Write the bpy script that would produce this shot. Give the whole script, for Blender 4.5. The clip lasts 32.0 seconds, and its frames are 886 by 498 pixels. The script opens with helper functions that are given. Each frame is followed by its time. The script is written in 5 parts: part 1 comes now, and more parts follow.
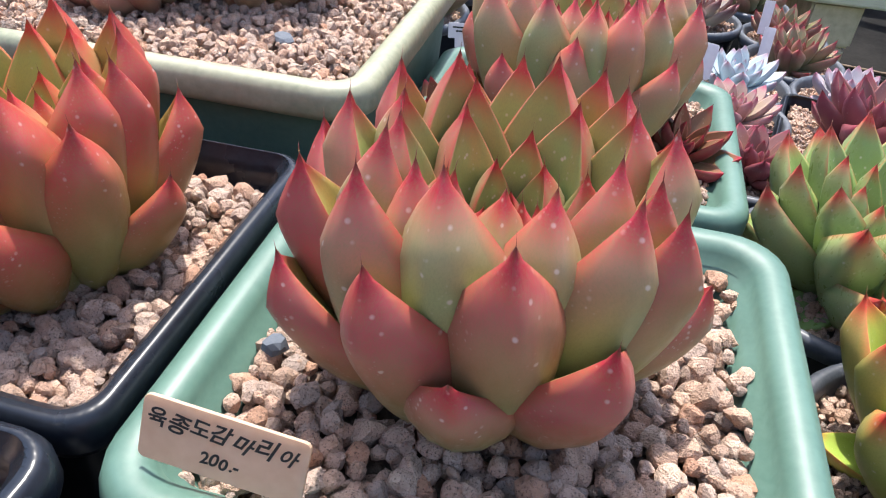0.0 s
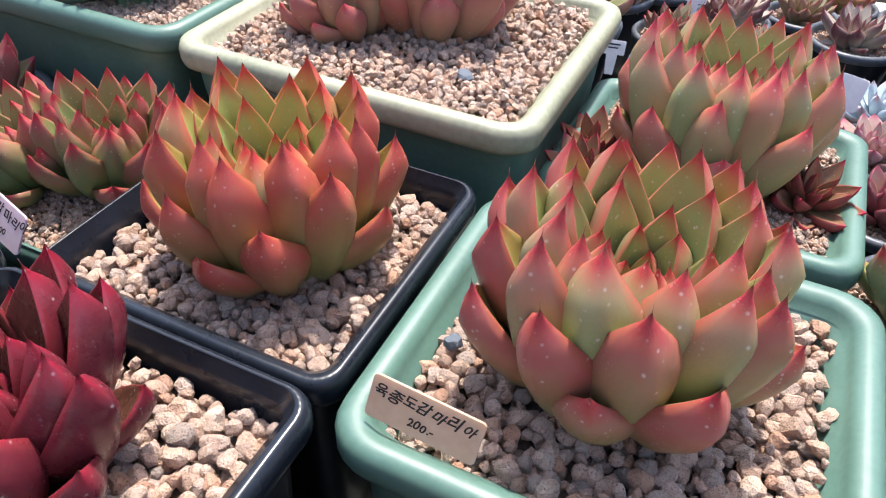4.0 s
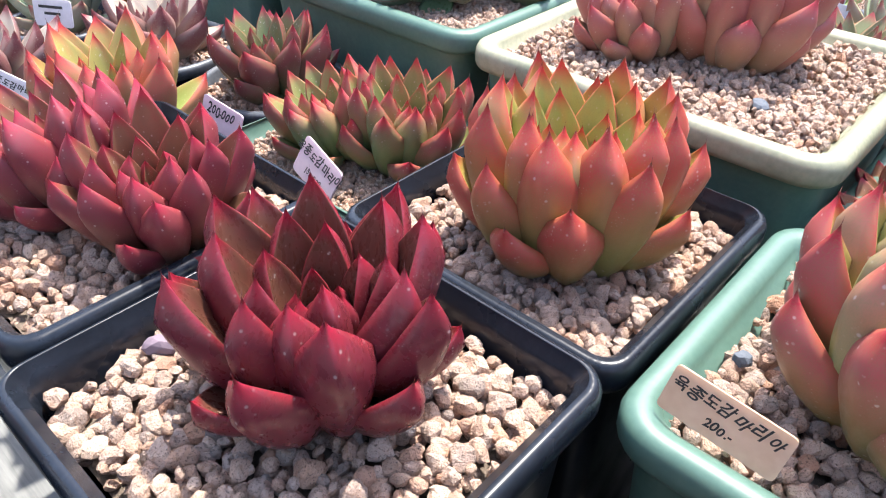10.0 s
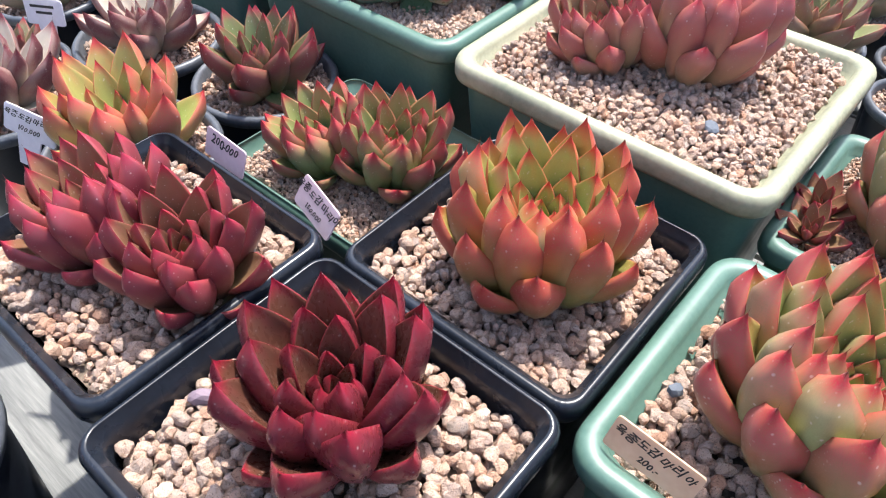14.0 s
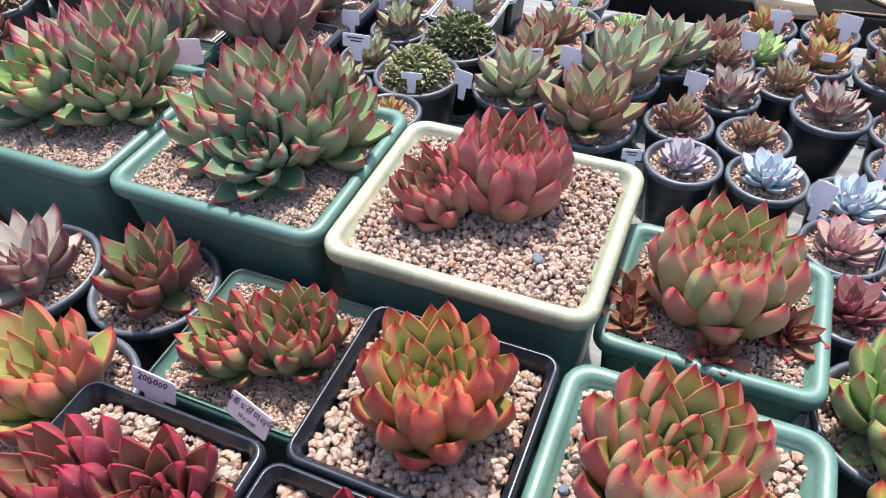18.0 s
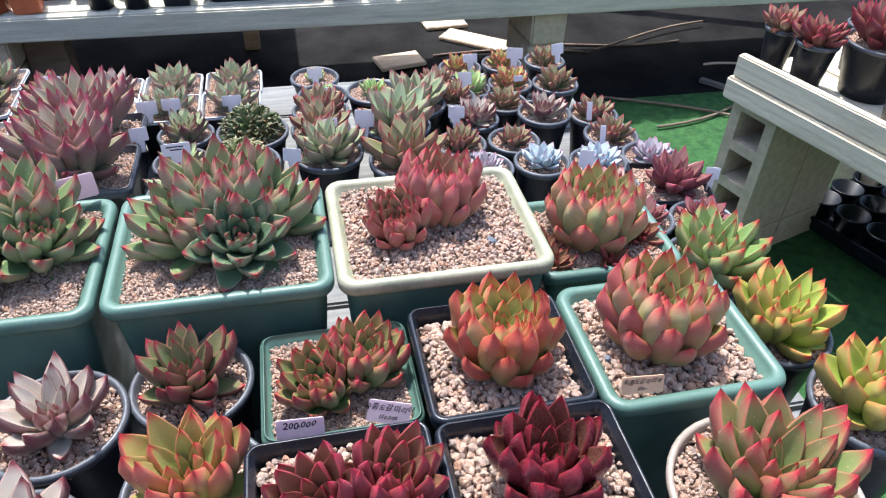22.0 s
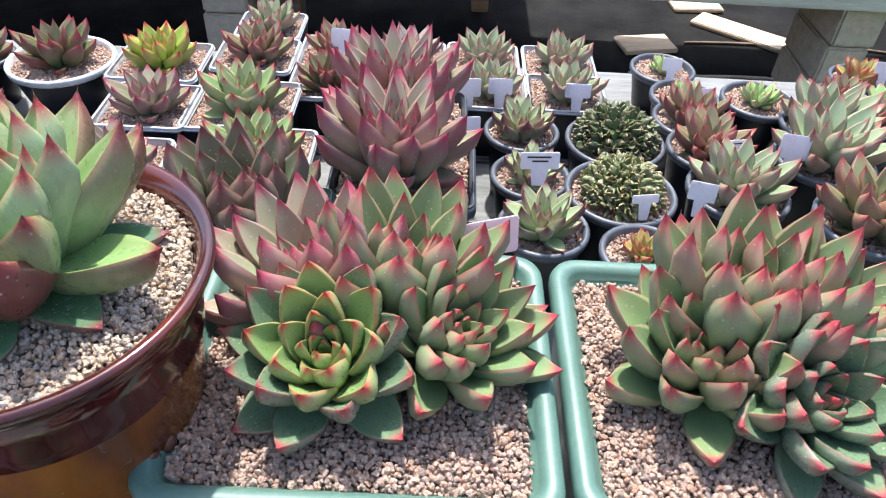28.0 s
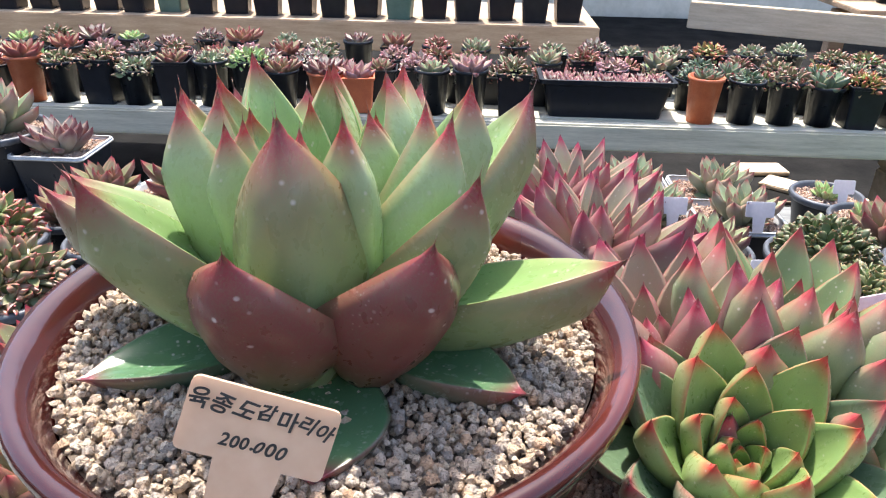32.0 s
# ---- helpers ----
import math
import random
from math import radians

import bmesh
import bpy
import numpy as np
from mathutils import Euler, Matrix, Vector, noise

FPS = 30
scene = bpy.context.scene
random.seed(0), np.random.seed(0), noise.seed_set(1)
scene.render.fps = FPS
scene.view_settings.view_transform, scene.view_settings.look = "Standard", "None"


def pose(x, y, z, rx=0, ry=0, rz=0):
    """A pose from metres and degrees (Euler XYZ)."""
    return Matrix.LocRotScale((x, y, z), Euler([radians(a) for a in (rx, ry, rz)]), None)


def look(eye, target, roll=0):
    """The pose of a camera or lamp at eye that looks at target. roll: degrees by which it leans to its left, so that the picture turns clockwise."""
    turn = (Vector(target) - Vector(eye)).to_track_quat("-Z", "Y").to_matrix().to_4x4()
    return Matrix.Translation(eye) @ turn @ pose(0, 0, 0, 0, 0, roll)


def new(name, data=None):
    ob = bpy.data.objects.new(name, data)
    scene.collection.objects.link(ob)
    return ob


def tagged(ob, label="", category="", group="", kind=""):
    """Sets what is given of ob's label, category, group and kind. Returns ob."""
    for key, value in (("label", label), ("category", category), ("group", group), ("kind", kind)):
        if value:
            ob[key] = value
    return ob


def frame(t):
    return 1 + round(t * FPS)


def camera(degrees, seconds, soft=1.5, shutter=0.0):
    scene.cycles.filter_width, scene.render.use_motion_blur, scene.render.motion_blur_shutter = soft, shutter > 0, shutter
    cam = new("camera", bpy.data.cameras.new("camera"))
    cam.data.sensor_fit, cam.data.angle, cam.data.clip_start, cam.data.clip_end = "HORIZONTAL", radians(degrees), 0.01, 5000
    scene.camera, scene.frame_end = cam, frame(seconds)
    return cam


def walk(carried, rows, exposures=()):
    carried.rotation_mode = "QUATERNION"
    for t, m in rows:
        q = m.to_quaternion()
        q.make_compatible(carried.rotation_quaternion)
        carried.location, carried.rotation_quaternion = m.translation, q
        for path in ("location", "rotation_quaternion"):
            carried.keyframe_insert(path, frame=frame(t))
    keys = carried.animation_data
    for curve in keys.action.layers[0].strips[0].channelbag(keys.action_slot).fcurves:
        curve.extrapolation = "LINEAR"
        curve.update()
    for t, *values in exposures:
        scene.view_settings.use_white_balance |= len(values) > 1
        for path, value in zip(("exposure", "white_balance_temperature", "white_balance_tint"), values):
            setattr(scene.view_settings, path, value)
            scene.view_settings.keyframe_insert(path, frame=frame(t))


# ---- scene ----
cam = camera(63.7, 32.0, soft=1.15)
PATH = [
    (0.0, 0.3466, -0.2728, 0.3413, 51.97, -3.07, 14.33),
    (0.5, 0.3455, -0.2761, 0.3468, 52.18, -3.14, 15.03),
    (1.0, 0.3427, -0.2786, 0.3561, 51.60, -2.53, 17.29),
    (1.5, 0.3403, -0.2859, 0.3641, 51.20, -2.32, 19.10),
    (2.0, 0.3421, -0.2936, 0.3760, 51.79, -2.14, 20.40),
    (2.5, 0.3434, -0.3021, 0.3880, 51.28, -1.78, 22.42),
    (4.5, 0.3386, -0.3171, 0.4039, 48.70, -1.54, 25.46),
    (5.0, 0.3361, -0.3190, 0.3975, 49.48, -1.65, 24.64),
    (5.5, 0.3286, -0.3288, 0.3928, 49.95, -1.19, 26.40),
    (6.0, 0.3217, -0.3405, 0.3928, 49.52, -1.55, 29.51),
    (6.5, 0.3181, -0.3483, 0.3915, 50.43, -0.94, 31.66),
    (7.0, 0.3183, -0.3513, 0.3892, 51.23, -0.47, 34.32),
    (7.5, 0.3177, -0.3537, 0.3807, 52.02, -1.23, 38.25),
    (8.0, 0.3176, -0.3540, 0.3790, 54.38, -1.17, 40.57),
    (8.5, 0.3116, -0.3563, 0.3779, 52.18, -0.22, 41.74),
    (9.0, 0.3063, -0.3604, 0.3817, 52.16, -0.21, 42.11),
    (9.5, 0.3072, -0.3625, 0.3828, 52.41, -0.41, 42.51),
    (10.0, 0.3077, -0.3623, 0.3840, 52.58, -0.61, 42.45),
    (10.5, 0.3068, -0.3619, 0.3842, 52.52, -0.60, 42.44),
    (11.0, 0.3057, -0.3602, 0.3827, 52.55, -0.68, 42.42),
    (11.5, 0.3050, -0.3576, 0.3835, 52.57, -0.61, 42.36),
    (12.0, 0.3037, -0.3559, 0.3880, 52.44, -0.52, 42.09),
    (12.5, 0.3020, -0.3536, 0.4090, 51.81, -0.43, 41.52),
    (13.0, 0.3004, -0.3530, 0.4314, 49.68, -0.68, 41.08),
    (13.5, 0.2992, -0.3540, 0.4582, 46.44, -0.67, 41.14),
    (15.5, 0.2972, -0.3530, 0.5413, 38.62, 0.74, 37.17),
    (16.0, 0.2998, -0.3550, 0.5532, 43.49, 0.77, 35.86),
    (16.5, 0.3012, -0.3525, 0.5706, 43.57, 0.82, 34.46),
    (17.0, 0.3034, -0.3566, 0.5973, 44.16, 1.42, 34.35),
    (17.5, 0.3005, -0.3540, 0.6226, 44.81, 1.51, 29.34),
    (18.0, 0.2884, -0.3613, 0.6357, 44.97, 2.06, 22.62),
    (18.5, 0.2685, -0.3770, 0.6465, 46.78, 1.56, 16.59),
    (19.0, 0.2589, -0.3917, 0.6542, 48.36, 1.21, 13.41),
    (19.5, 0.2568, -0.4258, 0.6586, 50.08, 2.61, 14.09),
    (20.0, 0.2429, -0.4777, 0.6834, 50.88, 2.02, 10.20),
    (20.5, 0.2126, -0.5257, 0.7066, 50.42, 1.15, 6.28),
    (21.0, 0.1412, -0.5473, 0.7189, 50.76, 0.69, -0.15),
    (21.5, 0.0442, -0.5509, 0.7168, 51.66, -1.27, -6.30),
    (22.0, -0.0232, -0.5767, 0.7161, 51.02, -1.62, -11.91),
    (22.5, -0.0545, -0.5708, 0.7051, 51.76, -3.39, -14.21),
    (23.0, -0.0965, -0.5163, 0.6669, 53.35, -4.14, -15.39),
    (23.5, -0.1826, -0.4217, 0.6423, 52.65, -2.28, -18.71),
    (24.0, -0.2548, -0.3419, 0.6182, 50.93, -3.43, -19.07),
    (24.5, -0.2729, -0.2953, 0.5941, 49.51, -3.55, -14.44),
    (25.0, -0.2801, -0.2525, 0.5780, 49.29, -3.61, -9.47),
    (25.5, -0.2936, -0.2234, 0.5568, 48.94, -4.50, -6.42),
    (27.5, -0.3103, -0.1771, 0.5624, 45.15, -7.07, -2.76),
    (28.0, -0.3337, -0.1877, 0.5621, 48.20, -2.59, 1.53),
    (28.5, -0.3564, -0.1786, 0.5388, 51.17, -2.38, 6.71),
    (29.0, -0.3848, -0.1826, 0.5265, 52.93, -2.66, 7.80),
    (29.5, -0.4211, -0.1781, 0.5114, 54.63, -1.97, 7.29),
    (30.0, -0.4484, -0.1686, 0.4900, 55.15, -3.17, 7.47),
    (30.5, -0.4725, -0.1560, 0.4737, 57.69, -3.29, 5.82),
    (31.0, -0.4918, -0.1428, 0.4501, 59.62, -2.94, 3.15),
    (31.5, -0.5059, -0.1351, 0.4366, 62.61, -1.91, 3.23),
    (32.0, -0.5095, -0.1310, 0.4331, 62.57, -0.99, 3.00),
]
walk(cam, [(t, pose(x, y, z, rx, ry, rz)) for t, x, y, z, rx, ry, rz in PATH],
     [(0.0, 1.22, 6150, 10), (5.0, 1.24, 6100, 10), (7.5, 1.34, 6050, 10), (9.5, 1.64, 6150, 10), (12.5, 1.56, 6150, 10), (16.0, 1.20, 6050, 10), (20.0, 1.17, 5850, 10), (25.0, 1.25, 5800, 10), (28.0, 1.36, 5900, 10), (32.0, 1.44, 6250, 10)])

# ---- world and sun ----
SUN_EL, SUN_AZ = 67.0, -12.0          # height; bearing from +y towards +x
world = bpy.data.worlds.new("greenhouse_sky")
scene.world = world
world.use_nodes = True
wn = world.node_tree.nodes
sky = wn.new("ShaderNodeTexSky")
sky.sky_type = "NISHITA"
sky.sun_disc = False
sky.sun_elevation, sky.sun_rotation = radians(SUN_EL), radians(SUN_AZ)
sky.dust_density = 3.0
wn["Background"].inputs["Strength"].default_value = 0.165
world.node_tree.links.new(sky.outputs[0], wn["Background"].inputs["Color"])
sun = new("sun", bpy.data.lights.new("sun", "SUN"))
sun.data.energy, sun.data.angle, sun.data.color = 4.0, radians(1.2), (1.0, 0.93, 0.83)
se, sa = radians(SUN_EL), radians(SUN_AZ)
sun.matrix_world = look((math.sin(sa) * math.cos(se) * 9, math.cos(sa) * math.cos(se) * 9, math.sin(se) * 9), (0, 0, 0))

# ---- materials ----
def material(name):
    m = bpy.data.materials.new(name)
    m.use_nodes = True
    nt = m.node_tree
    return m, nt, nt.nodes["Principled BSDF"]


def mix_colour(nt, fac, a, b, blend="MIX"):
    n = nt.nodes.new("ShaderNodeMix")
    n.data_type, n.blend_type = "RGBA", blend
    for sock, v in ((n.inputs[0], fac), (n.inputs[6], a), (n.inputs[7], b)):
        if isinstance(v, bpy.types.NodeSocket):
            nt.links.new(v, sock)
        elif isinstance(v, (int, float)):
            sock.default_value = v
        else:
            sock.default_value = (*v[:3], 1)
    return n.outputs[2]


def maths(nt, op, a, b=0.0, clamp=False):
    n = nt.nodes.new("ShaderNodeMath")
    n.operation, n.use_clamp = op, clamp
    for sock, v in zip(n.inputs, (a, b)):
        if isinstance(v, bpy.types.NodeSocket):
            nt.links.new(v, sock)
        else:
            sock.default_value = v
    return n.outputs[0]


def noise_of(nt, scale, detail=4.0, rough=0.55, space="Object", stretch=None):
    tc = nt.nodes.new("ShaderNodeTexCoord")
    n = nt.nodes.new("ShaderNodeTexNoise")
    n.inputs["Scale"].default_value, n.inputs["Detail"].default_value, n.inputs["Roughness"].default_value = scale, detail, rough
    src = tc.outputs[space]
    if stretch:
        mp = nt.nodes.new("ShaderNodeMapping")
        mp.inputs["Scale"].default_value = stretch
        nt.links.new(src, mp.inputs[0])
        src = mp.outputs[0]
    nt.links.new(src, n.inputs["Vector"])
    return n.outputs["Fac"]


def ramp(nt, fac, stops):
    r = nt.nodes.new("ShaderNodeValToRGB")
    el = r.color_ramp.elements
    while len(el) < len(stops):
        el.new(0.5)
    for e, (p, c) in zip(el, stops):
        e.position = p
        e.color = (*c, 1) if not isinstance(c, (int, float)) else (c, c, c, 1)
    nt.links.new(fac, r.inputs[0])
    return r.outputs[0]


def bump(nt, bsdf, height, strength=0.3, distance=0.001):
    b = nt.nodes.new("ShaderNodeBump")
    b.inputs["Strength"].default_value, b.inputs["Distance"].default_value = strength, distance
    nt.links.new(height, b.inputs["Height"])
    nt.links.new(b.outputs[0], bsdf.inputs["Normal"])


def surface(name, dark, light, scale=40.0, rough=0.5, bumpy=0.2, dist=0.001, metal=0.0, stretch=None, fine=None):
    m, nt, b = material(name)
    n1 = noise_of(nt, scale, 5, stretch=stretch)
    n2 = noise_of(nt, fine or scale * 8, 3, stretch=stretch)
    f = maths(nt, "ADD", maths(nt, "MULTIPLY", n1, 0.65), maths(nt, "MULTIPLY", n2, 0.35))
    c = ramp(nt, f, ((0.32, dark), (0.68, light)))
    nt.links.new(c, b.inputs["Base Color"])
    b.inputs["Metallic"].default_value = metal
    nt.links.new(ramp(nt, n1, ((0.3, min(1, rough + 0.12)), (0.7, max(0.05, rough - 0.1)))), b.inputs["Roughness"])
    bump(nt, b, f, bumpy, dist)
    return m


def leaf_material(name, core, mid, tip, back, reach=0.72, edge=0.80, bloom=0.10, spots=0.6, rough=0.36, rimk=0.75):
    """core: green near the base; mid: flush and painted glow patches; tip: margin and point; back: outer face; reach:
    where the flush begins along the leaf.
    """
    m, nt, b = material(name)
    uv = nt.nodes.new("ShaderNodeUVMap")
    sep = nt.nodes.new("ShaderNodeSeparateXYZ")
    nt.links.new(uv.outputs[0], sep.inputs[0])
    u, v = sep.outputs[0], sep.outputs[1]
    side = nt.nodes.new("ShaderNodeAttribute")
    side.attribute_name = "upper_face"
    oi = nt.nodes.new("ShaderNodeObjectInfo")
    n1, n2, n3 = noise_of(nt, 1.8, 3), noise_of(nt, 11.0, 3), noise_of(nt, 75.0, 4, 0.8)
    off = maths(nt, "ABSOLUTE", maths(nt, "SUBTRACT", maths(nt, "MULTIPLY", u, 2.0), 1.0))
    wob = maths(nt, "MULTIPLY", maths(nt, "SUBTRACT", n1, 0.5), 0.45)
    rnd = maths(nt, "MULTIPLY", maths(nt, "SUBTRACT", oi.outputs["Random"], 0.5), 0.36)
    vv = maths(nt, "ADD", maths(nt, "ADD", v, wob), rnd)
    margin = maths(nt, "MULTIPLY", maths(nt, "POWER", off, 3.0), 0.16)
    grow = maths(nt, "DIVIDE", maths(nt, "SUBTRACT", maths(nt, "ADD", vv, margin), reach - 0.30), 0.55, True)
    outside = maths(nt, "SUBTRACT", 1.0, side.outputs["Fac"])
    # the inner face stays greener than the outer one
    inner = mix_colour(nt, maths(nt, "MULTIPLY", grow, 0.32), core if core[2] > 0.3 else (0.80 * core[0], 1.02 * core[1], 0.75 * core[2]), mid)
    outer = mix_colour(nt, grow, core, back)
    c = mix_colour(nt, outside, inner, outer)
    # blotches of mid: flush, and the glow of backlit leaves painted in
    c = mix_colour(nt, maths(nt, "MULTIPLY", ramp(nt, n1, ((0.50, 0.0), (0.72, 1.0))), maths(nt, "MULTIPLY", grow, 0.55)), c, mid)
    climb = maths(nt, "DIVIDE", maths(nt, "SUBTRACT", v, 0.22), 0.55, True)
    rim = maths(nt, "MULTIPLY", maths(nt, "DIVIDE", maths(nt, "SUBTRACT", off, 0.5 + 0.5 * edge), 0.52 - 0.5 * edge, True), maths(nt, "MULTIPLY", climb, rimk))
    point = maths(nt, "POWER", maths(nt, "DIVIDE", maths(nt, "SUBTRACT", maths(nt, "ADD", v, maths(nt, "MULTIPLY", wob, 0.3)), 0.80), 0.15, True), 1.6)
    c = mix_colour(nt, maths(nt, "MAXIMUM", rim, point), c, tip)
    c = mix_colour(nt, maths(nt, "DIVIDE", maths(nt, "SUBTRACT", v, 0.965), 0.03, True), c, tuple(0.28 * q for q in tip))
    # fine stipple, waxy bloom and pale water spots
    c = mix_colour(nt, ramp(nt, n3, ((0.44, 0.0), (0.72, 0.42))), c, tuple(0.62 * q for q in core))
    c = mix_colour(nt, maths(nt, "MULTIPLY", n2, bloom * 0.5), c, (0.50, 0.52, 0.46))
    tc = nt.nodes.new("ShaderNodeTexCoord")
    true_size = nt.nodes.new("ShaderNodeMapping")
    true_size.inputs["Scale"].default_value = (0.42, 1.0, 0.9)
    nt.links.new(tc.outputs["Object"], true_size.inputs[0])
    vor = nt.nodes.new("ShaderNodeTexVoronoi")
    vor.inputs["Scale"].default_value = 19.0
    nt.links.new(true_size.outputs[0], vor.inputs["Vector"])
    dot = ramp(nt, vor.outputs["Distance"], ((0.09, 1.0), (0.20, 0.0)))
    keep = ramp(nt, noise_of(nt, 2.6, 2), ((0.44, 0.0), (0.56, 1.0)))
    fleck = nt.nodes.new("ShaderNodeTexVoronoi")
    fleck.inputs["Scale"].default_value = 46.0
    nt.links.new(true_size.outputs[0], fleck.inputs["Vector"])
    dust = maths(nt, "MULTIPLY", ramp(nt, fleck.outputs["Distance"], ((0.12, 1.0), (0.24, 0.0))), ramp(nt, noise_of(nt, 3.7, 2), ((0.54, 0.0), (0.66, 1.0))))
    c = mix_colour(nt, maths(nt, "MULTIPLY", dust, spots * 0.5), c, (0.66, 0.60, 0.55))
    c = mix_colour(nt, maths(nt, "MULTIPLY", maths(nt, "MULTIPLY", dot, keep), spots * 0.8), c, (0.68, 0.60, 0.55))
    nt.links.new(c, b.inputs["Base Color"])
    nt.links.new(ramp(nt, n2, ((0.3, rough + 0.12), (0.7, rough - 0.06))), b.inputs["Roughness"])
    b.inputs["Specular IOR Level"].default_value = 0.5
    b.inputs["Subsurface Weight"].default_value = 0.05
    b.inputs["Subsurface Radius"].default_value = (1.0, 0.5, 0.2)
    b.inputs["Subsurface Scale"].default_value = 0.004
    bump(nt, b, maths(nt, "ADD", n2, maths(nt, "MULTIPLY", n3, 0.30)), 0.10, 0.0006)
    tr = nt.nodes.new("ShaderNodeBsdfTranslucent")
    nt.links.new(mix_colour(nt, 1.0, c, (1.25, 1.2, 0.7), "MULTIPLY"), tr.inputs[0])
    mx = nt.nodes.new("ShaderNodeMixShader")
    mx.inputs[0].default_value = 0.08
    nt.links.new(b.outputs[0], mx.inputs[1])
    nt.links.new(tr.outputs[0], mx.inputs[2])
    nt.links.new(mx.outputs[0], nt.nodes["Material Output"].inputs["Surface"])
    return m


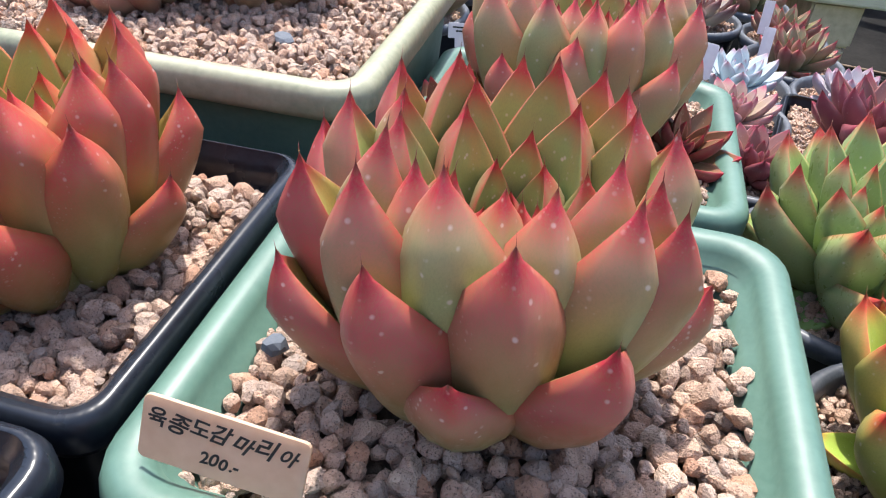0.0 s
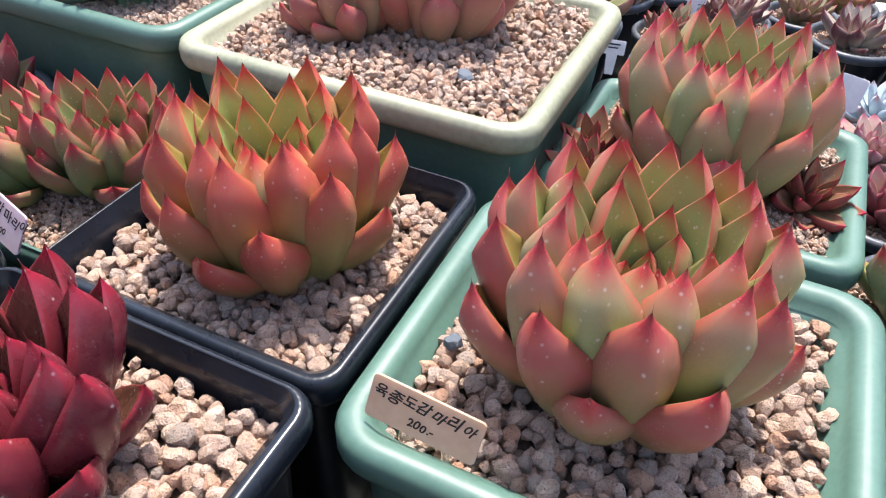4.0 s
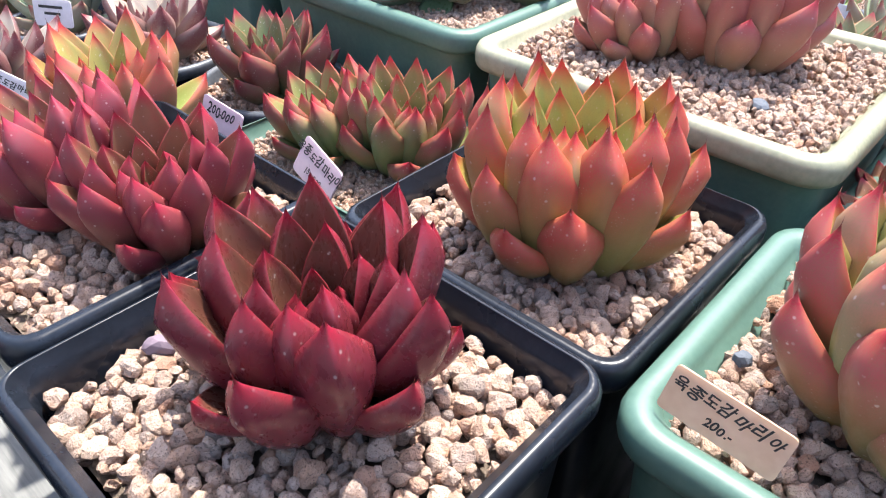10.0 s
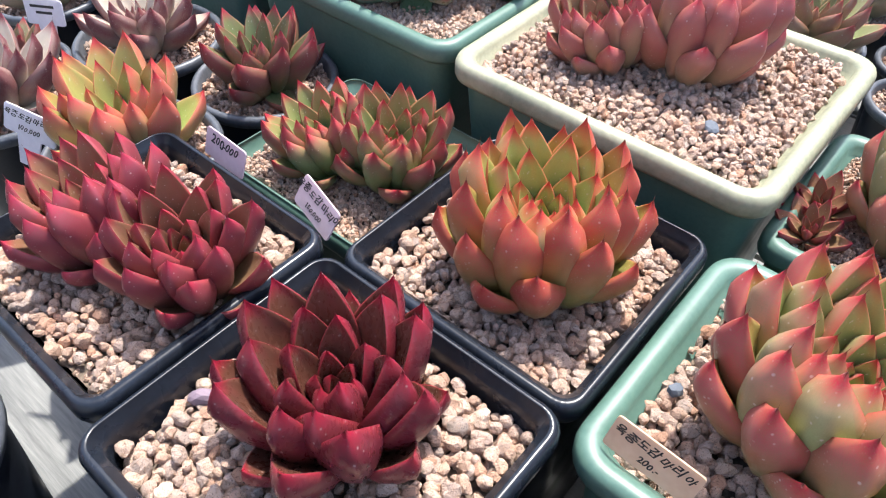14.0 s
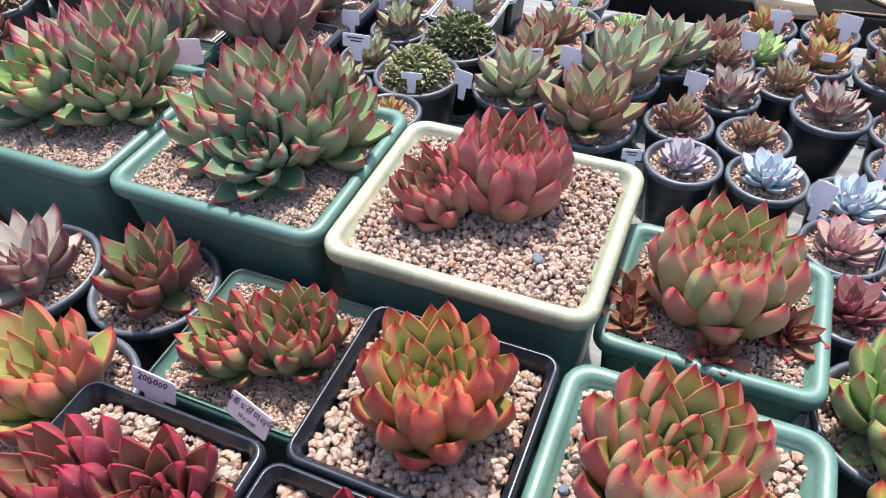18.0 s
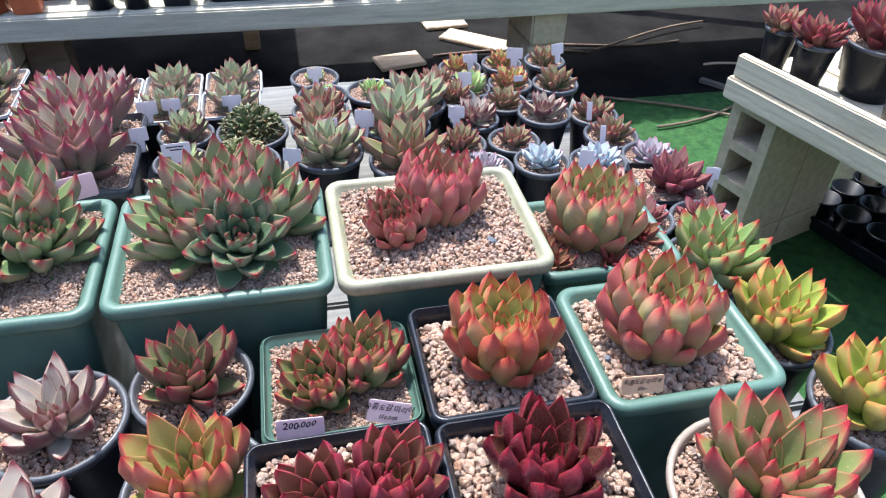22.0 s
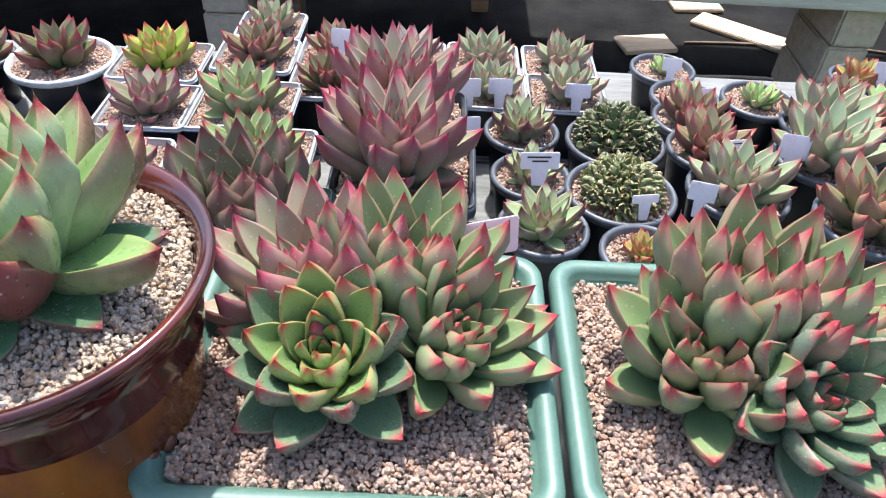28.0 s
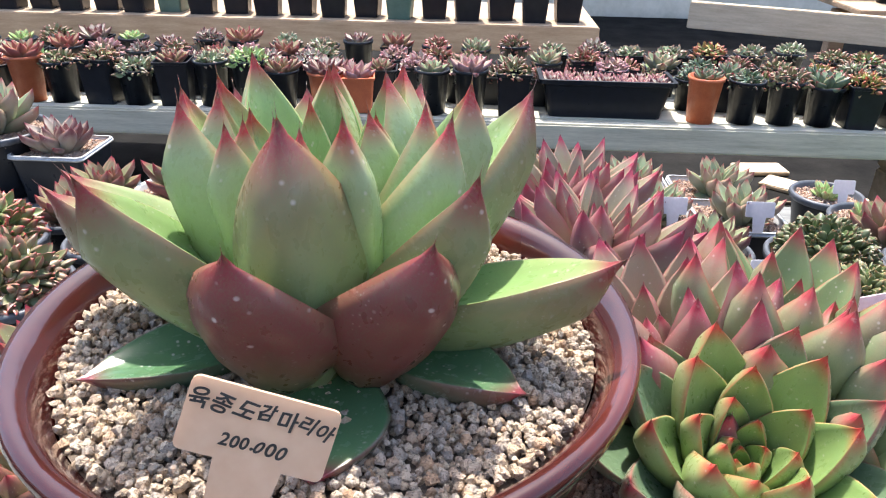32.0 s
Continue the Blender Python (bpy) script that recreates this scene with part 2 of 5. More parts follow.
LEAF = {
    "crest_pale": leaf_material("crest_pale_leaf", (0.17, 0.19, 0.09), (0.30, 0.24, 0.11), (0.38, 0.22, 0.10), (0.20, 0.18, 0.085), 0.7, 0.9, spots=0.0, bloom=0.0),
    "crest_dark": leaf_material("crest_dark_leaf", (0.10, 0.13, 0.06), (0.16, 0.15, 0.07), (0.20, 0.10, 0.05), (0.11, 0.12, 0.055), 0.8, 0.9, spots=0.0, bloom=0.0),
    "fresh": leaf_material("fresh_leaf", (0.27, 0.31, 0.16), (0.34, 0.30, 0.14), (0.44, 0.03, 0.05), (0.32, 0.24, 0.15), 0.85, 0.88),
    "bronze": leaf_material("bronze_leaf", (0.14, 0.15, 0.10), (0.19, 0.10, 0.08), (0.20, 0.03, 0.04), (0.15, 0.075, 0.060), 0.60, 0.86),
    "main": leaf_material("main_leaf", (0.29, 0.33, 0.14), (0.50, 0.26, 0.07), (0.43, 0.009, 0.034), (0.42, 0.150, 0.112), 0.78, 0.82, rimk=0.95, spots=0.8),
    "orange": leaf_material("orange_leaf", (0.33, 0.38, 0.13), (0.58, 0.24, 0.05), (0.49, 0.010, 0.024), (0.49, 0.165, 0.085), 0.84, 0.82, rimk=0.95),
    "darkred": leaf_material("darkred_leaf", (0.085, 0.050, 0.030), (0.20, 0.020, 0.034), (0.30, 0.008, 0.032), (0.150, 0.014, 0.028), 0.22, 0.86, bloom=0.03, rough=0.27, rimk=0.9),
    "crimson": leaf_material("crimson_leaf", (0.22, 0.13, 0.075), (0.30, 0.048, 0.060), (0.38, 0.010, 0.048), (0.21, 0.028, 0.045), 0.42, 0.85, bloom=0.04, rimk=0.85),
    "duo": leaf_material("duo_leaf", (0.20, 0.25, 0.10), (0.44, 0.11, 0.08), (0.48, 0.008, 0.04), (0.34, 0.060, 0.065), 0.70, 0.84),
    "rose": leaf_material("rose_leaf", (0.29, 0.21, 0.13), (0.40, 0.15, 0.12), (0.42, 0.018, 0.045), (0.34, 0.085, 0.082), 0.56, 0.86, rimk=0.6),
    "green": leaf_material("green_leaf", (0.13, 0.175, 0.115), (0.19, 0.21, 0.10), (0.38, 0.018, 0.040), (0.22, 0.14, 0.10), 1.02, 0.88, rimk=0.7, rough=0.28, bloom=0.25),
    "greenrose": leaf_material("greenrose_leaf", (0.19, 0.235, 0.12), (0.30, 0.22, 0.11), (0.40, 0.014, 0.040), (0.32, 0.135, 0.110), 0.88, 0.86, rimk=0.75, bloom=0.2),
    "lime": leaf_material("lime_leaf", (0.24, 0.30, 0.11), (0.40, 0.42, 0.09), (0.50, 0.018, 0.024), (0.30, 0.26, 0.12), 1.0, 0.88, rimk=0.7, rough=0.30, bloom=0.2),
    "peach": leaf_material("peach_leaf", (0.31, 0.32, 0.14), (0.48, 0.28, 0.13), (0.46, 0.015, 0.045), (0.44, 0.205, 0.135), 0.92, 0.84, rimk=0.85),
    "tri": leaf_material("tri_leaf", (0.30, 0.32, 0.11), (0.54, 0.20, 0.08), (0.54, 0.020, 0.04), (0.44, 0.105, 0.075), 0.62, 0.85),
    "dusk": leaf_material("dusk_leaf", (0.12, 0.16, 0.07), (0.25, 0.09, 0.065), (0.36, 0.012, 0.04), (0.20, 0.040, 0.045), 0.52, 0.86, rimk=0.8),
    "frost": leaf_material("frost_leaf", (0.48, 0.46, 0.37), (0.34, 0.17, 0.15), (0.20, 0.010, 0.030), (0.16, 0.032, 0.042), 0.46, 0.84),
    "jade": leaf_material("jade_leaf", (0.31, 0.39, 0.20), (0.36, 0.42, 0.21), (0.36, 0.014, 0.028), (0.30, 0.33, 0.17), 1.10, 0.90, spots=0.8, rough=0.28, rimk=0.6),
    "jade_mid": leaf_material("jade_mid_leaf", (0.25, 0.32, 0.14), (0.28, 0.20, 0.10), (0.22, 0.012, 0.024), (0.18, 0.072, 0.048), 0.82, 0.88, spots=0.9, rough=0.28, rimk=0.7),
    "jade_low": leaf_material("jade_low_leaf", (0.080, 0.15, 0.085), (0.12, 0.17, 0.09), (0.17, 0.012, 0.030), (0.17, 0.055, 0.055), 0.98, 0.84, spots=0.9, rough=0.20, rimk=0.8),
    "plum": leaf_material("plum_leaf", (0.33, 0.29, 0.22), (0.34, 0.14, 0.15), (0.40, 0.018, 0.07), (0.28, 0.080, 0.100), 0.58, 0.88, rimk=0.7, bloom=0.15),
    "lemon": leaf_material("lemon_leaf", (0.34, 0.38, 0.07), (0.50, 0.40, 0.09), (0.60, 0.04, 0.03), (0.46, 0.30, 0.10), 0.84, 0.86),
    "sage": leaf_material("sage_leaf", (0.28, 0.31, 0.21), (0.36, 0.30, 0.20), (0.38, 0.09, 0.08), (0.35, 0.22, 0.155), 0.70, 0.85, bloom=0.2),
    "olive": leaf_material("olive_leaf", (0.21, 0.21, 0.115), (0.33, 0.18, 0.11), (0.38, 0.06, 0.06), (0.30, 0.125, 0.09), 0.60, 0.85),
    "brick": leaf_material("brick_leaf", (0.22, 0.20, 0.12), (0.33, 0.15, 0.11), (0.38, 0.03, 0.05), (0.29, 0.09, 0.08), 0.58, 0.88),
    "blue": leaf_material("blue_leaf", (0.42, 0.50, 0.55), (0.45, 0.50, 0.56), (0.45, 0.30, 0.35), (0.40, 0.46, 0.52), 0.95, 0.9, rough=0.6),
    "violet": leaf_material("violet_leaf", (0.38, 0.36, 0.39), (0.42, 0.33, 0.38), (0.40, 0.16, 0.22), (0.40, 0.30, 0.36), 0.8, 0.9, rough=0.6),
    "magenta": leaf_material("magenta_leaf", (0.24, 0.10, 0.10), (0.26, 0.045, 0.075), (0.30, 0.03, 0.06), (0.24, 0.045, 0.07), 0.5, 0.9),
    "pink": leaf_material("pink_leaf", (0.46, 0.28, 0.28), (0.48, 0.24, 0.26), (0.45, 0.10, 0.15), (0.44, 0.20, 0.22), 0.7, 0.9),
    "main_out": leaf_material("main_out_leaf", (0.30, 0.27, 0.11), (0.58, 0.26, 0.05), (0.39, 0.008, 0.034), (0.39, 0.080, 0.080), 0.60, 0.82, rimk=0.85, spots=0.8),
    "orange_out": leaf_material("orange_out_leaf", (0.30, 0.29, 0.09), (0.58, 0.18, 0.04), (0.36, 0.008, 0.020), (0.43, 0.060, 0.048), 0.50, 0.82, rimk=0.8),
    "jade_out": leaf_material("jade_out_leaf", (0.18, 0.22, 0.10), (0.20, 0.08, 0.055), (0.20, 0.010, 0.024), (0.15, 0.030, 0.030), 0.28, 0.84, spots=0.9, rough=0.30),
    "peach_out": leaf_material("peach_out_leaf", (0.36, 0.31, 0.14), (0.52, 0.22, 0.12), (0.50, 0.02, 0.05), (0.46, 0.14, 0.10), 0.66, 0.86),
    "dry": leaf_material("dry_leaf", (0.20, 0.10, 0.06), (0.26, 0.13, 0.08), (0.12, 0.05, 0.03), (0.22, 0.10, 0.07), 0.6, 0.9, rough=0.7),
    "ivory": leaf_material("ivory_leaf", (0.42, 0.47, 0.30), (0.36, 0.22, 0.18), (0.16, 0.008, 0.025), (0.20, 0.045, 0.06), 0.62, 0.84),
    "mint": leaf_material("mint_leaf", (0.38, 0.48, 0.22), (0.44, 0.50, 0.24), (0.55, 0.25, 0.15), (0.40, 0.42, 0.20), 0.95, 0.9),
}
def translucent(m, share):
    """Lets light through a thin sheet."""
    nt = m.node_tree
    b, out = nt.nodes["Principled BSDF"], nt.nodes["Material Output"]
    tr, mx = nt.nodes.new("ShaderNodeBsdfTranslucent"), nt.nodes.new("ShaderNodeMixShader")
    nt.links.new(b.inputs["Base Color"].links[0].from_socket, tr.inputs[0])
    mx.inputs[0].default_value = share
    nt.links.new(b.outputs[0], mx.inputs[1])
    nt.links.new(tr.outputs[0], mx.inputs[2])
    nt.links.new(mx.outputs[0], out.inputs["Surface"])
    return m


GREEN_POT = surface("green_plastic", (0.057, 0.116, 0.092), (0.096, 0.172, 0.136), 22, 0.42, 0.08, 0.0006, fine=300)
CREAM_POT = surface("cream_plastic", (0.17, 0.19, 0.125), (0.37, 0.355, 0.25), 14, 0.42, 0.12, 0.0008, fine=260)
BLACK_POT = surface("black_plastic", (0.004, 0.0055, 0.009), (0.011, 0.014, 0.021), 30, 0.36, 0.1, 0.0006, fine=400)
BLACK_POT.node_tree.nodes["Principled BSDF"].inputs["Specular IOR Level"].default_value = 0.32
# black plastic with the sky's blue-grey reflection put into the base colour
BLACK_RIM = surface("sky_sheen_black_rim", (0.005, 0.007, 0.011), (0.018, 0.022, 0.031), 26, 0.28, 0.1, 0.0006, fine=400)
BLACK_RIM.node_tree.nodes["Principled BSDF"].inputs["Specular IOR Level"].default_value = 0.36
GREY_RIM = surface("greyed_rim", (0.030, 0.036, 0.046), (0.105, 0.112, 0.128), 40, 0.4, 0.1, 0.0006, fine=400)
WHITE_RIM = surface("whitened_rim", (0.35, 0.36, 0.37), (0.62, 0.62, 0.62), 40, 0.5, 0.1, 0.0006)
TERRACOTTA = surface("orange_plastic", (0.42, 0.10, 0.04), (0.55, 0.15, 0.06), 30, 0.45, 0.1)
TAG = surface("tag_card", (0.66, 0.60, 0.62), (0.80, 0.74, 0.74), 30, 0.45, 0.05)
INK = surface("black_ink", (0.01, 0.01, 0.012), (0.03, 0.03, 0.03), 200, 0.5, 0.0)
BENCH = surface("grey_board", (0.09, 0.092, 0.09), (0.22, 0.22, 0.205), 9, 0.8, 0.5, 0.002, stretch=(0.6, 8, 8), fine=60)
BOARD = surface("weathered_board", (0.38, 0.36, 0.28), (0.63, 0.59, 0.47), 9, 0.8, 0.5, 0.002, stretch=(0.6, 8, 8), fine=60)
TURF = surface("artificial_turf", (0.008, 0.045, 0.010), (0.032, 0.125, 0.020), 30, 0.9, 0.9, 0.01, fine=700)
GROUND = surface("dark_ground", (0.005, 0.005, 0.0055), (0.016, 0.015, 0.014), 5, 0.85, 0.6, 0.005, fine=90)
GROUND.node_tree.nodes["Principled BSDF"].inputs["Specular IOR Level"].default_value = 0.1
CONCRETE = surface("concrete", (0.36, 0.30, 0.21), (0.54, 0.45, 0.33), 40, 0.9, 0.8, 0.002, fine=500)
TIMBER = surface("timber", (0.28, 0.19, 0.12), (0.46, 0.34, 0.23), 8, 0.75, 0.4, 0.002, stretch=(1, 8, 8), fine=60)
WALLING = surface("greenhouse_film", (0.45, 0.47, 0.46), (0.62, 0.63, 0.62), 3, 0.7, 0.1)


def gravel_material(name, tones):
    m, nt, b = material(name)
    geo = nt.nodes.new("ShaderNodeNewGeometry")
    stops = [(i / (len(tones) - 1), c) for i, c in enumerate(tones)]
    c = ramp(nt, geo.outputs["Random Per Island"], stops)
    n1, n2 = noise_of(nt, 330, 5, 0.75), noise_of(nt, 1300, 3, 0.6)
    c = mix_colour(nt, ramp(nt, n1, ((0.50, 0.0), (0.68, 0.60))), c, (0.34, 0.19, 0.11))
    c = mix_colour(nt, ramp(nt, n2, ((0.55, 0.0), (0.68, 0.75))), c, (0.07, 0.055, 0.045))
    nt.links.new(c, b.inputs["Base Color"])
    b.inputs["Roughness"].default_value = 0.85
    bump(nt, b, maths(nt, "ADD", n1, maths(nt, "MULTIPLY", n2, 0.6)), 1.0, 0.0022)
    return m


translucent(WALLING, 0.5)
GRAVEL = gravel_material("pumice_gravel", ((0.390, 0.266, 0.199), (0.539, 0.355, 0.259), (0.595, 0.417, 0.320), (0.446, 0.328, 0.268), (0.632, 0.471, 0.363), (0.465, 0.249, 0.156), (0.558, 0.417, 0.337), (0.279, 0.222, 0.190), (0.576, 0.391, 0.294)))
SAND_GRAVEL = gravel_material("beige_gravel", ((0.50, 0.38, 0.26), (0.62, 0.47, 0.32), (0.68, 0.54, 0.39), (0.44, 0.37, 0.30), (0.72, 0.60, 0.46), (0.54, 0.34, 0.20), (0.66, 0.54, 0.42), (0.34, 0.30, 0.26), (0.62, 0.47, 0.34)))


# ---- builders ----
def mesh_from(name, verts, faces, mat, smooth=True):
    me = bpy.data.meshes.new(name)
    me.from_pydata([tuple(map(float, v)) for v in verts], [], faces)
    if smooth:
        me.polygons.foreach_set("use_smooth", [True] * len(me.polygons))
    if mat:
        me.materials.append(mat)
    me.update()
    return me


def put(name, me, parent=None, m=None, label=""):
    ob = new(name, me)
    if parent:
        ob.parent = parent
    if m is not None:
        ob.matrix_basis = m
    if label:
        ob["label"] = label
    return ob


def empty(name, x, y, z, turn=0.0):
    ob = new(name)
    ob.empty_display_size = 0.02
    ob.matrix_basis = pose(x, y, z, 0, 0, turn)
    return ob


def ring_rect(hx, hy, r, z, n=6):
    pts = []
    for cx, cy, a0 in ((hx - r, hy - r, 0), (-hx + r, hy - r, 90), (-hx + r, -hy + r, 180), (hx - r, -hy + r, 270)):
        for i in range(n + 1):
            a = radians(a0 + 90 * i / n)
            pts.append((cx + r * math.cos(a), cy + r * math.sin(a), z))
    return pts


def ring_round(r, z, n=48):
    return [(r * math.cos(2 * math.pi * i / n), r * math.sin(2 * math.pi * i / n), z) for i in range(n)]


def loft(rings, close_first=True, close_last=True):
    n = len(rings[0])
    verts = [p for r in rings for p in r]
    faces = []
    for k in range(len(rings) - 1):
        for i in range(n):
            j = (i + 1) % n
            faces.append((k * n + i, k * n + j, (k + 1) * n + j, (k + 1) * n + i))
    if close_first:
        faces.append(tuple(range(n))[::-1])
    if close_last:
        faces.append(tuple((len(rings) - 1) * n + i for i in range(n)))
    return verts, faces


def box(name, size, at, mat, parent=None, turn=(0, 0, 0), bevel=0.004, label=""):
    bm = bmesh.new()
    bmesh.ops.create_cube(bm, size=1)
    bmesh.ops.scale(bm, vec=size, verts=bm.verts)
    if bevel:
        bmesh.ops.bevel(bm, geom=bm.edges[:], offset=min(bevel, min(size) * 0.3), segments=2, affect="EDGES")
    me = bpy.data.meshes.new(name)
    bm.to_mesh(me)
    bm.free()
    me.materials.append(mat)
    return put(name, me, parent, pose(*at, *turn), label)


STONES = []
rs = np.random.RandomState(5)
for _ in range(14):
    bm = bmesh.new()
    bmesh.ops.create_icosphere(bm, subdivisions=2, radius=1)
    dirs = rs.normal(size=(9, 3))
    dirs /= np.linalg.norm(dirs, axis=1)[:, None]
    cut = rs.uniform(0.52, 0.92, 9)
    sx = rs.uniform(0.75, 1.2, 3)
    for v in bm.verts:
        p = np.array(v.co)
        k = min(1.0, min((c / max(1e-3, p @ d) for d, c in zip(dirs, cut) if p @ d > 0.05), default=1.0))
        v.co = Vector(p * k * sx * (1 + 0.05 * rs.normal()))
    bm.verts.ensure_lookup_table()
    fine = ([tuple(v.co) for v in bm.verts], [tuple(v.index for v in f.verts) for f in bm.faces])
    bm.free()
    bm = bmesh.new()
    bmesh.ops.create_icosphere(bm, subdivisions=1, radius=1)
    for v in bm.verts:
        p = np.array(v.co)
        k = min(1.0, min((c / max(1e-3, p @ d) for d, c in zip(dirs, cut) if p @ d > 0.05), default=1.0))
        v.co = Vector(p * k * sx * (1 + 0.07 * rs.normal()))
    coarse = ([tuple(v.co) for v in bm.verts], [tuple(v.index for v in f.verts) for f in bm.faces])
    bm.free()
    STONES.append((fine, coarse))


def gravel(x, y, z, inside, half, size, seed, mat=None, fine=False, heap=0.004, label="", turn=0.0):
    """A bed of loose stones whose top lies at z. inside(u, v): whether a place belongs to the bed."""
    r = np.random.RandomState(seed)
    V, F, base = [], [], 0
    step = size * 0.74
    nx, ny = int(2 * half[0] / step) + 1, int(2 * half[1] / step) + 1
    for layer in range(2):
        for i in range(nx):
            for j in range(ny):
                u = -half[0] + (i + 0.5 * (layer + j % 2)) * step + r.uniform(-0.35, 0.35) * step
                v = -half[1] + (j + 0.5 * layer) * step + r.uniform(-0.35, 0.35) * step
                if not inside(u, v):
                    continue
                s = size * 0.5 * (0.52 + 0.80 * r.uniform(0, 1) ** 1.4)
                tv, tf = STONES[r.randint(14)][0 if fine else 1]
                q = Euler(r.uniform(0, 6.28, 3)).to_matrix()
                m = np.array(q) * s
                h = heap * math.sin(u * 55 + seed) * math.cos(v * 47) * 0.5 - layer * size * 0.55 + r.uniform(-0.25, 0.2) * size
                V.append(np.array(tv) @ m.T + (u, v, h))
                F.append(np.array(tf) + base)
                base += len(tv)
    V, F = np.concatenate(V), np.concatenate(F)
    me = bpy.data.meshes.new("gravel")
    me.vertices.add(len(V))
    me.vertices.foreach_set("co", V.astype(np.float32).ravel())
    me.loops.add(F.size)
    me.loops.foreach_set("vertex_index", F.astype(np.int32).ravel())
    me.polygons.add(len(F))
    me.polygons.foreach_set("loop_start", np.arange(0, F.size, 3, dtype=np.int32))
    me.polygons.foreach_set("use_smooth", np.zeros(len(F), dtype=bool))
    me.update()
    me.materials.append(mat or GRAVEL)
    ob = put("gravel", me, None, pose(x, y, z, 0, 0, turn))
    return tagged(ob, label or "pale pinkish pumice gravel filling a plant pot", "gravel", kind="stuff")


def square_pot(x, y, rim, w, d, h, body_mat, rim_mat, label, corner=0.022, lip=0.014, fall=0.012, stone=0.008, seed=1, fine=False, turn=0.0, taper=0.86, flare=0.008, group="", ridges=True, lipdrop=0.016):
    pot = empty("square_planter", x, y, rim - h, turn)
    tagged(pot, label, "plant pot", group)
    hx, hy = w / 2, d / 2
    bx, by = hx - flare, hy - flare
    prof = [(bx * taper, by * taper, 0.0), (bx * taper + 0.002, by * taper + 0.002, 0.004)]
    for k in range(1, 5):
        f = taper + (1 - taper) * k / 4
        prof.append((bx * f, by * f, (h - lipdrop) * k / 4))
    rings = [ring_rect(a, b, max(0.004, corner * 0.8), c) for a, b, c in prof]
    put("body", mesh_from("body", *loft(rings, True, False), body_mat), pot)
    # rolled rim and the stepped inner wall
    pr = [(-flare, -lipdrop - 0.002), (-0.001, -lipdrop), (0.0, -lipdrop + 0.003), (0.0, -0.006), (-0.0015, -0.002), (-0.005, 0.0), (-lip + 0.004, -0.0005), (-lip, -0.004)]
    if ridges:
        pr += [(-lip - 0.001, -0.010), (-lip - 0.004, -0.0105), (-lip - 0.005, -0.017), (-lip - 0.0075, -0.0175), (-lip - 0.009, -fall - 0.02)]
    else:
        pr += [(-lip - 0.001, -0.012), (-lip - 0.004, -fall - 0.02)]
    rings = [ring_rect(hx + o, hy + o, max(0.004, corner + o * 0.7), h + c) for o, c in pr]
    put("rim", mesh_from("rim", *loft(rings, False, False), rim_mat), pot)
    ix, iy = hx - lip - 0.004, hy - lip - 0.004
    rr = max(0.004, corner - lip)
    put("soil", mesh_from("soil", *loft([ring_rect(ix, iy, rr, h - fall - stone * 0.9)], False, True), SOIL, False), pot)

    def inside(u, v):
        a, b = abs(u) - (ix - rr), abs(v) - (iy - rr)
        return (a < 0 or b < 0 or a * a + b * b < rr * rr) and abs(u) < ix and abs(v) < iy
    gravel(x, y, rim - fall, inside, (ix, iy), stone, seed, fine=fine, turn=turn)
    return pot


def round_pot(x, y, rim, r, h, label, body_mat=None, rim_mat=None, taper=0.72, lip=0.006, fall=0.01, stone=0.006, seed=1, fine=False, group="small round pots on the bench", n=40, gmat=None):
    pot = empty("round_pot", x, y, rim - h)
    tagged(pot, label, "plant pot", group)
    body_mat, rim_mat = body_mat or BLACK_POT, rim_mat or GREY_RIM
    rings = [ring_round((r - 0.004) * (taper + (1 - taper) * k / 3), (h - 0.010) * k / 3, n) for k in range(4)]
    put("body", mesh_from("body", *loft(rings, True, False), body_mat), pot)
    pr = [(-0.005, -0.012), (0.0, -0.010), (0.001, -0.003), (-0.001, -0.0006), (-lip * 0.6, 0.0), (-lip, -0.003), (-lip - 0.003, -fall - 0.014)]
    put("rim", mesh_from("rim", *loft([ring_round(r + o, h + c, n) for o, c in pr], False, False), rim_mat), pot)
    ir = r - lip - 0.001
    put("soil", mesh_from("soil", *loft([ring_round(ir, h - fall - stone * 0.9, n)], False, True), SOIL, False), pot)
    gravel(x, y, rim - fall, lambda u, v: u * u + v * v < ir * ir, (ir, ir), stone, seed, fine=fine, mat=gmat)
    return pot


SOIL = surface("grit", (0.08, 0.06, 0.045), (0.20, 0.15, 0.11), 300, 0.9, 0.8, 0.002)

# ---- leaves ----
SHAPES = {
    # widest place, base width, thickness, cup, how drawn out the point is
    "broad": (0.44, 0.42, 0.145, 0.24, 2.0),
    "round": (0.55, 0.44, 0.120, 0.15, 2.60),
    "long": (0.45, 0.42, 0.120, 0.24, 2.05),
    "slim": (0.40, 0.58, 0.120, 0.26, 1.50),
}
leaf_cache = {}


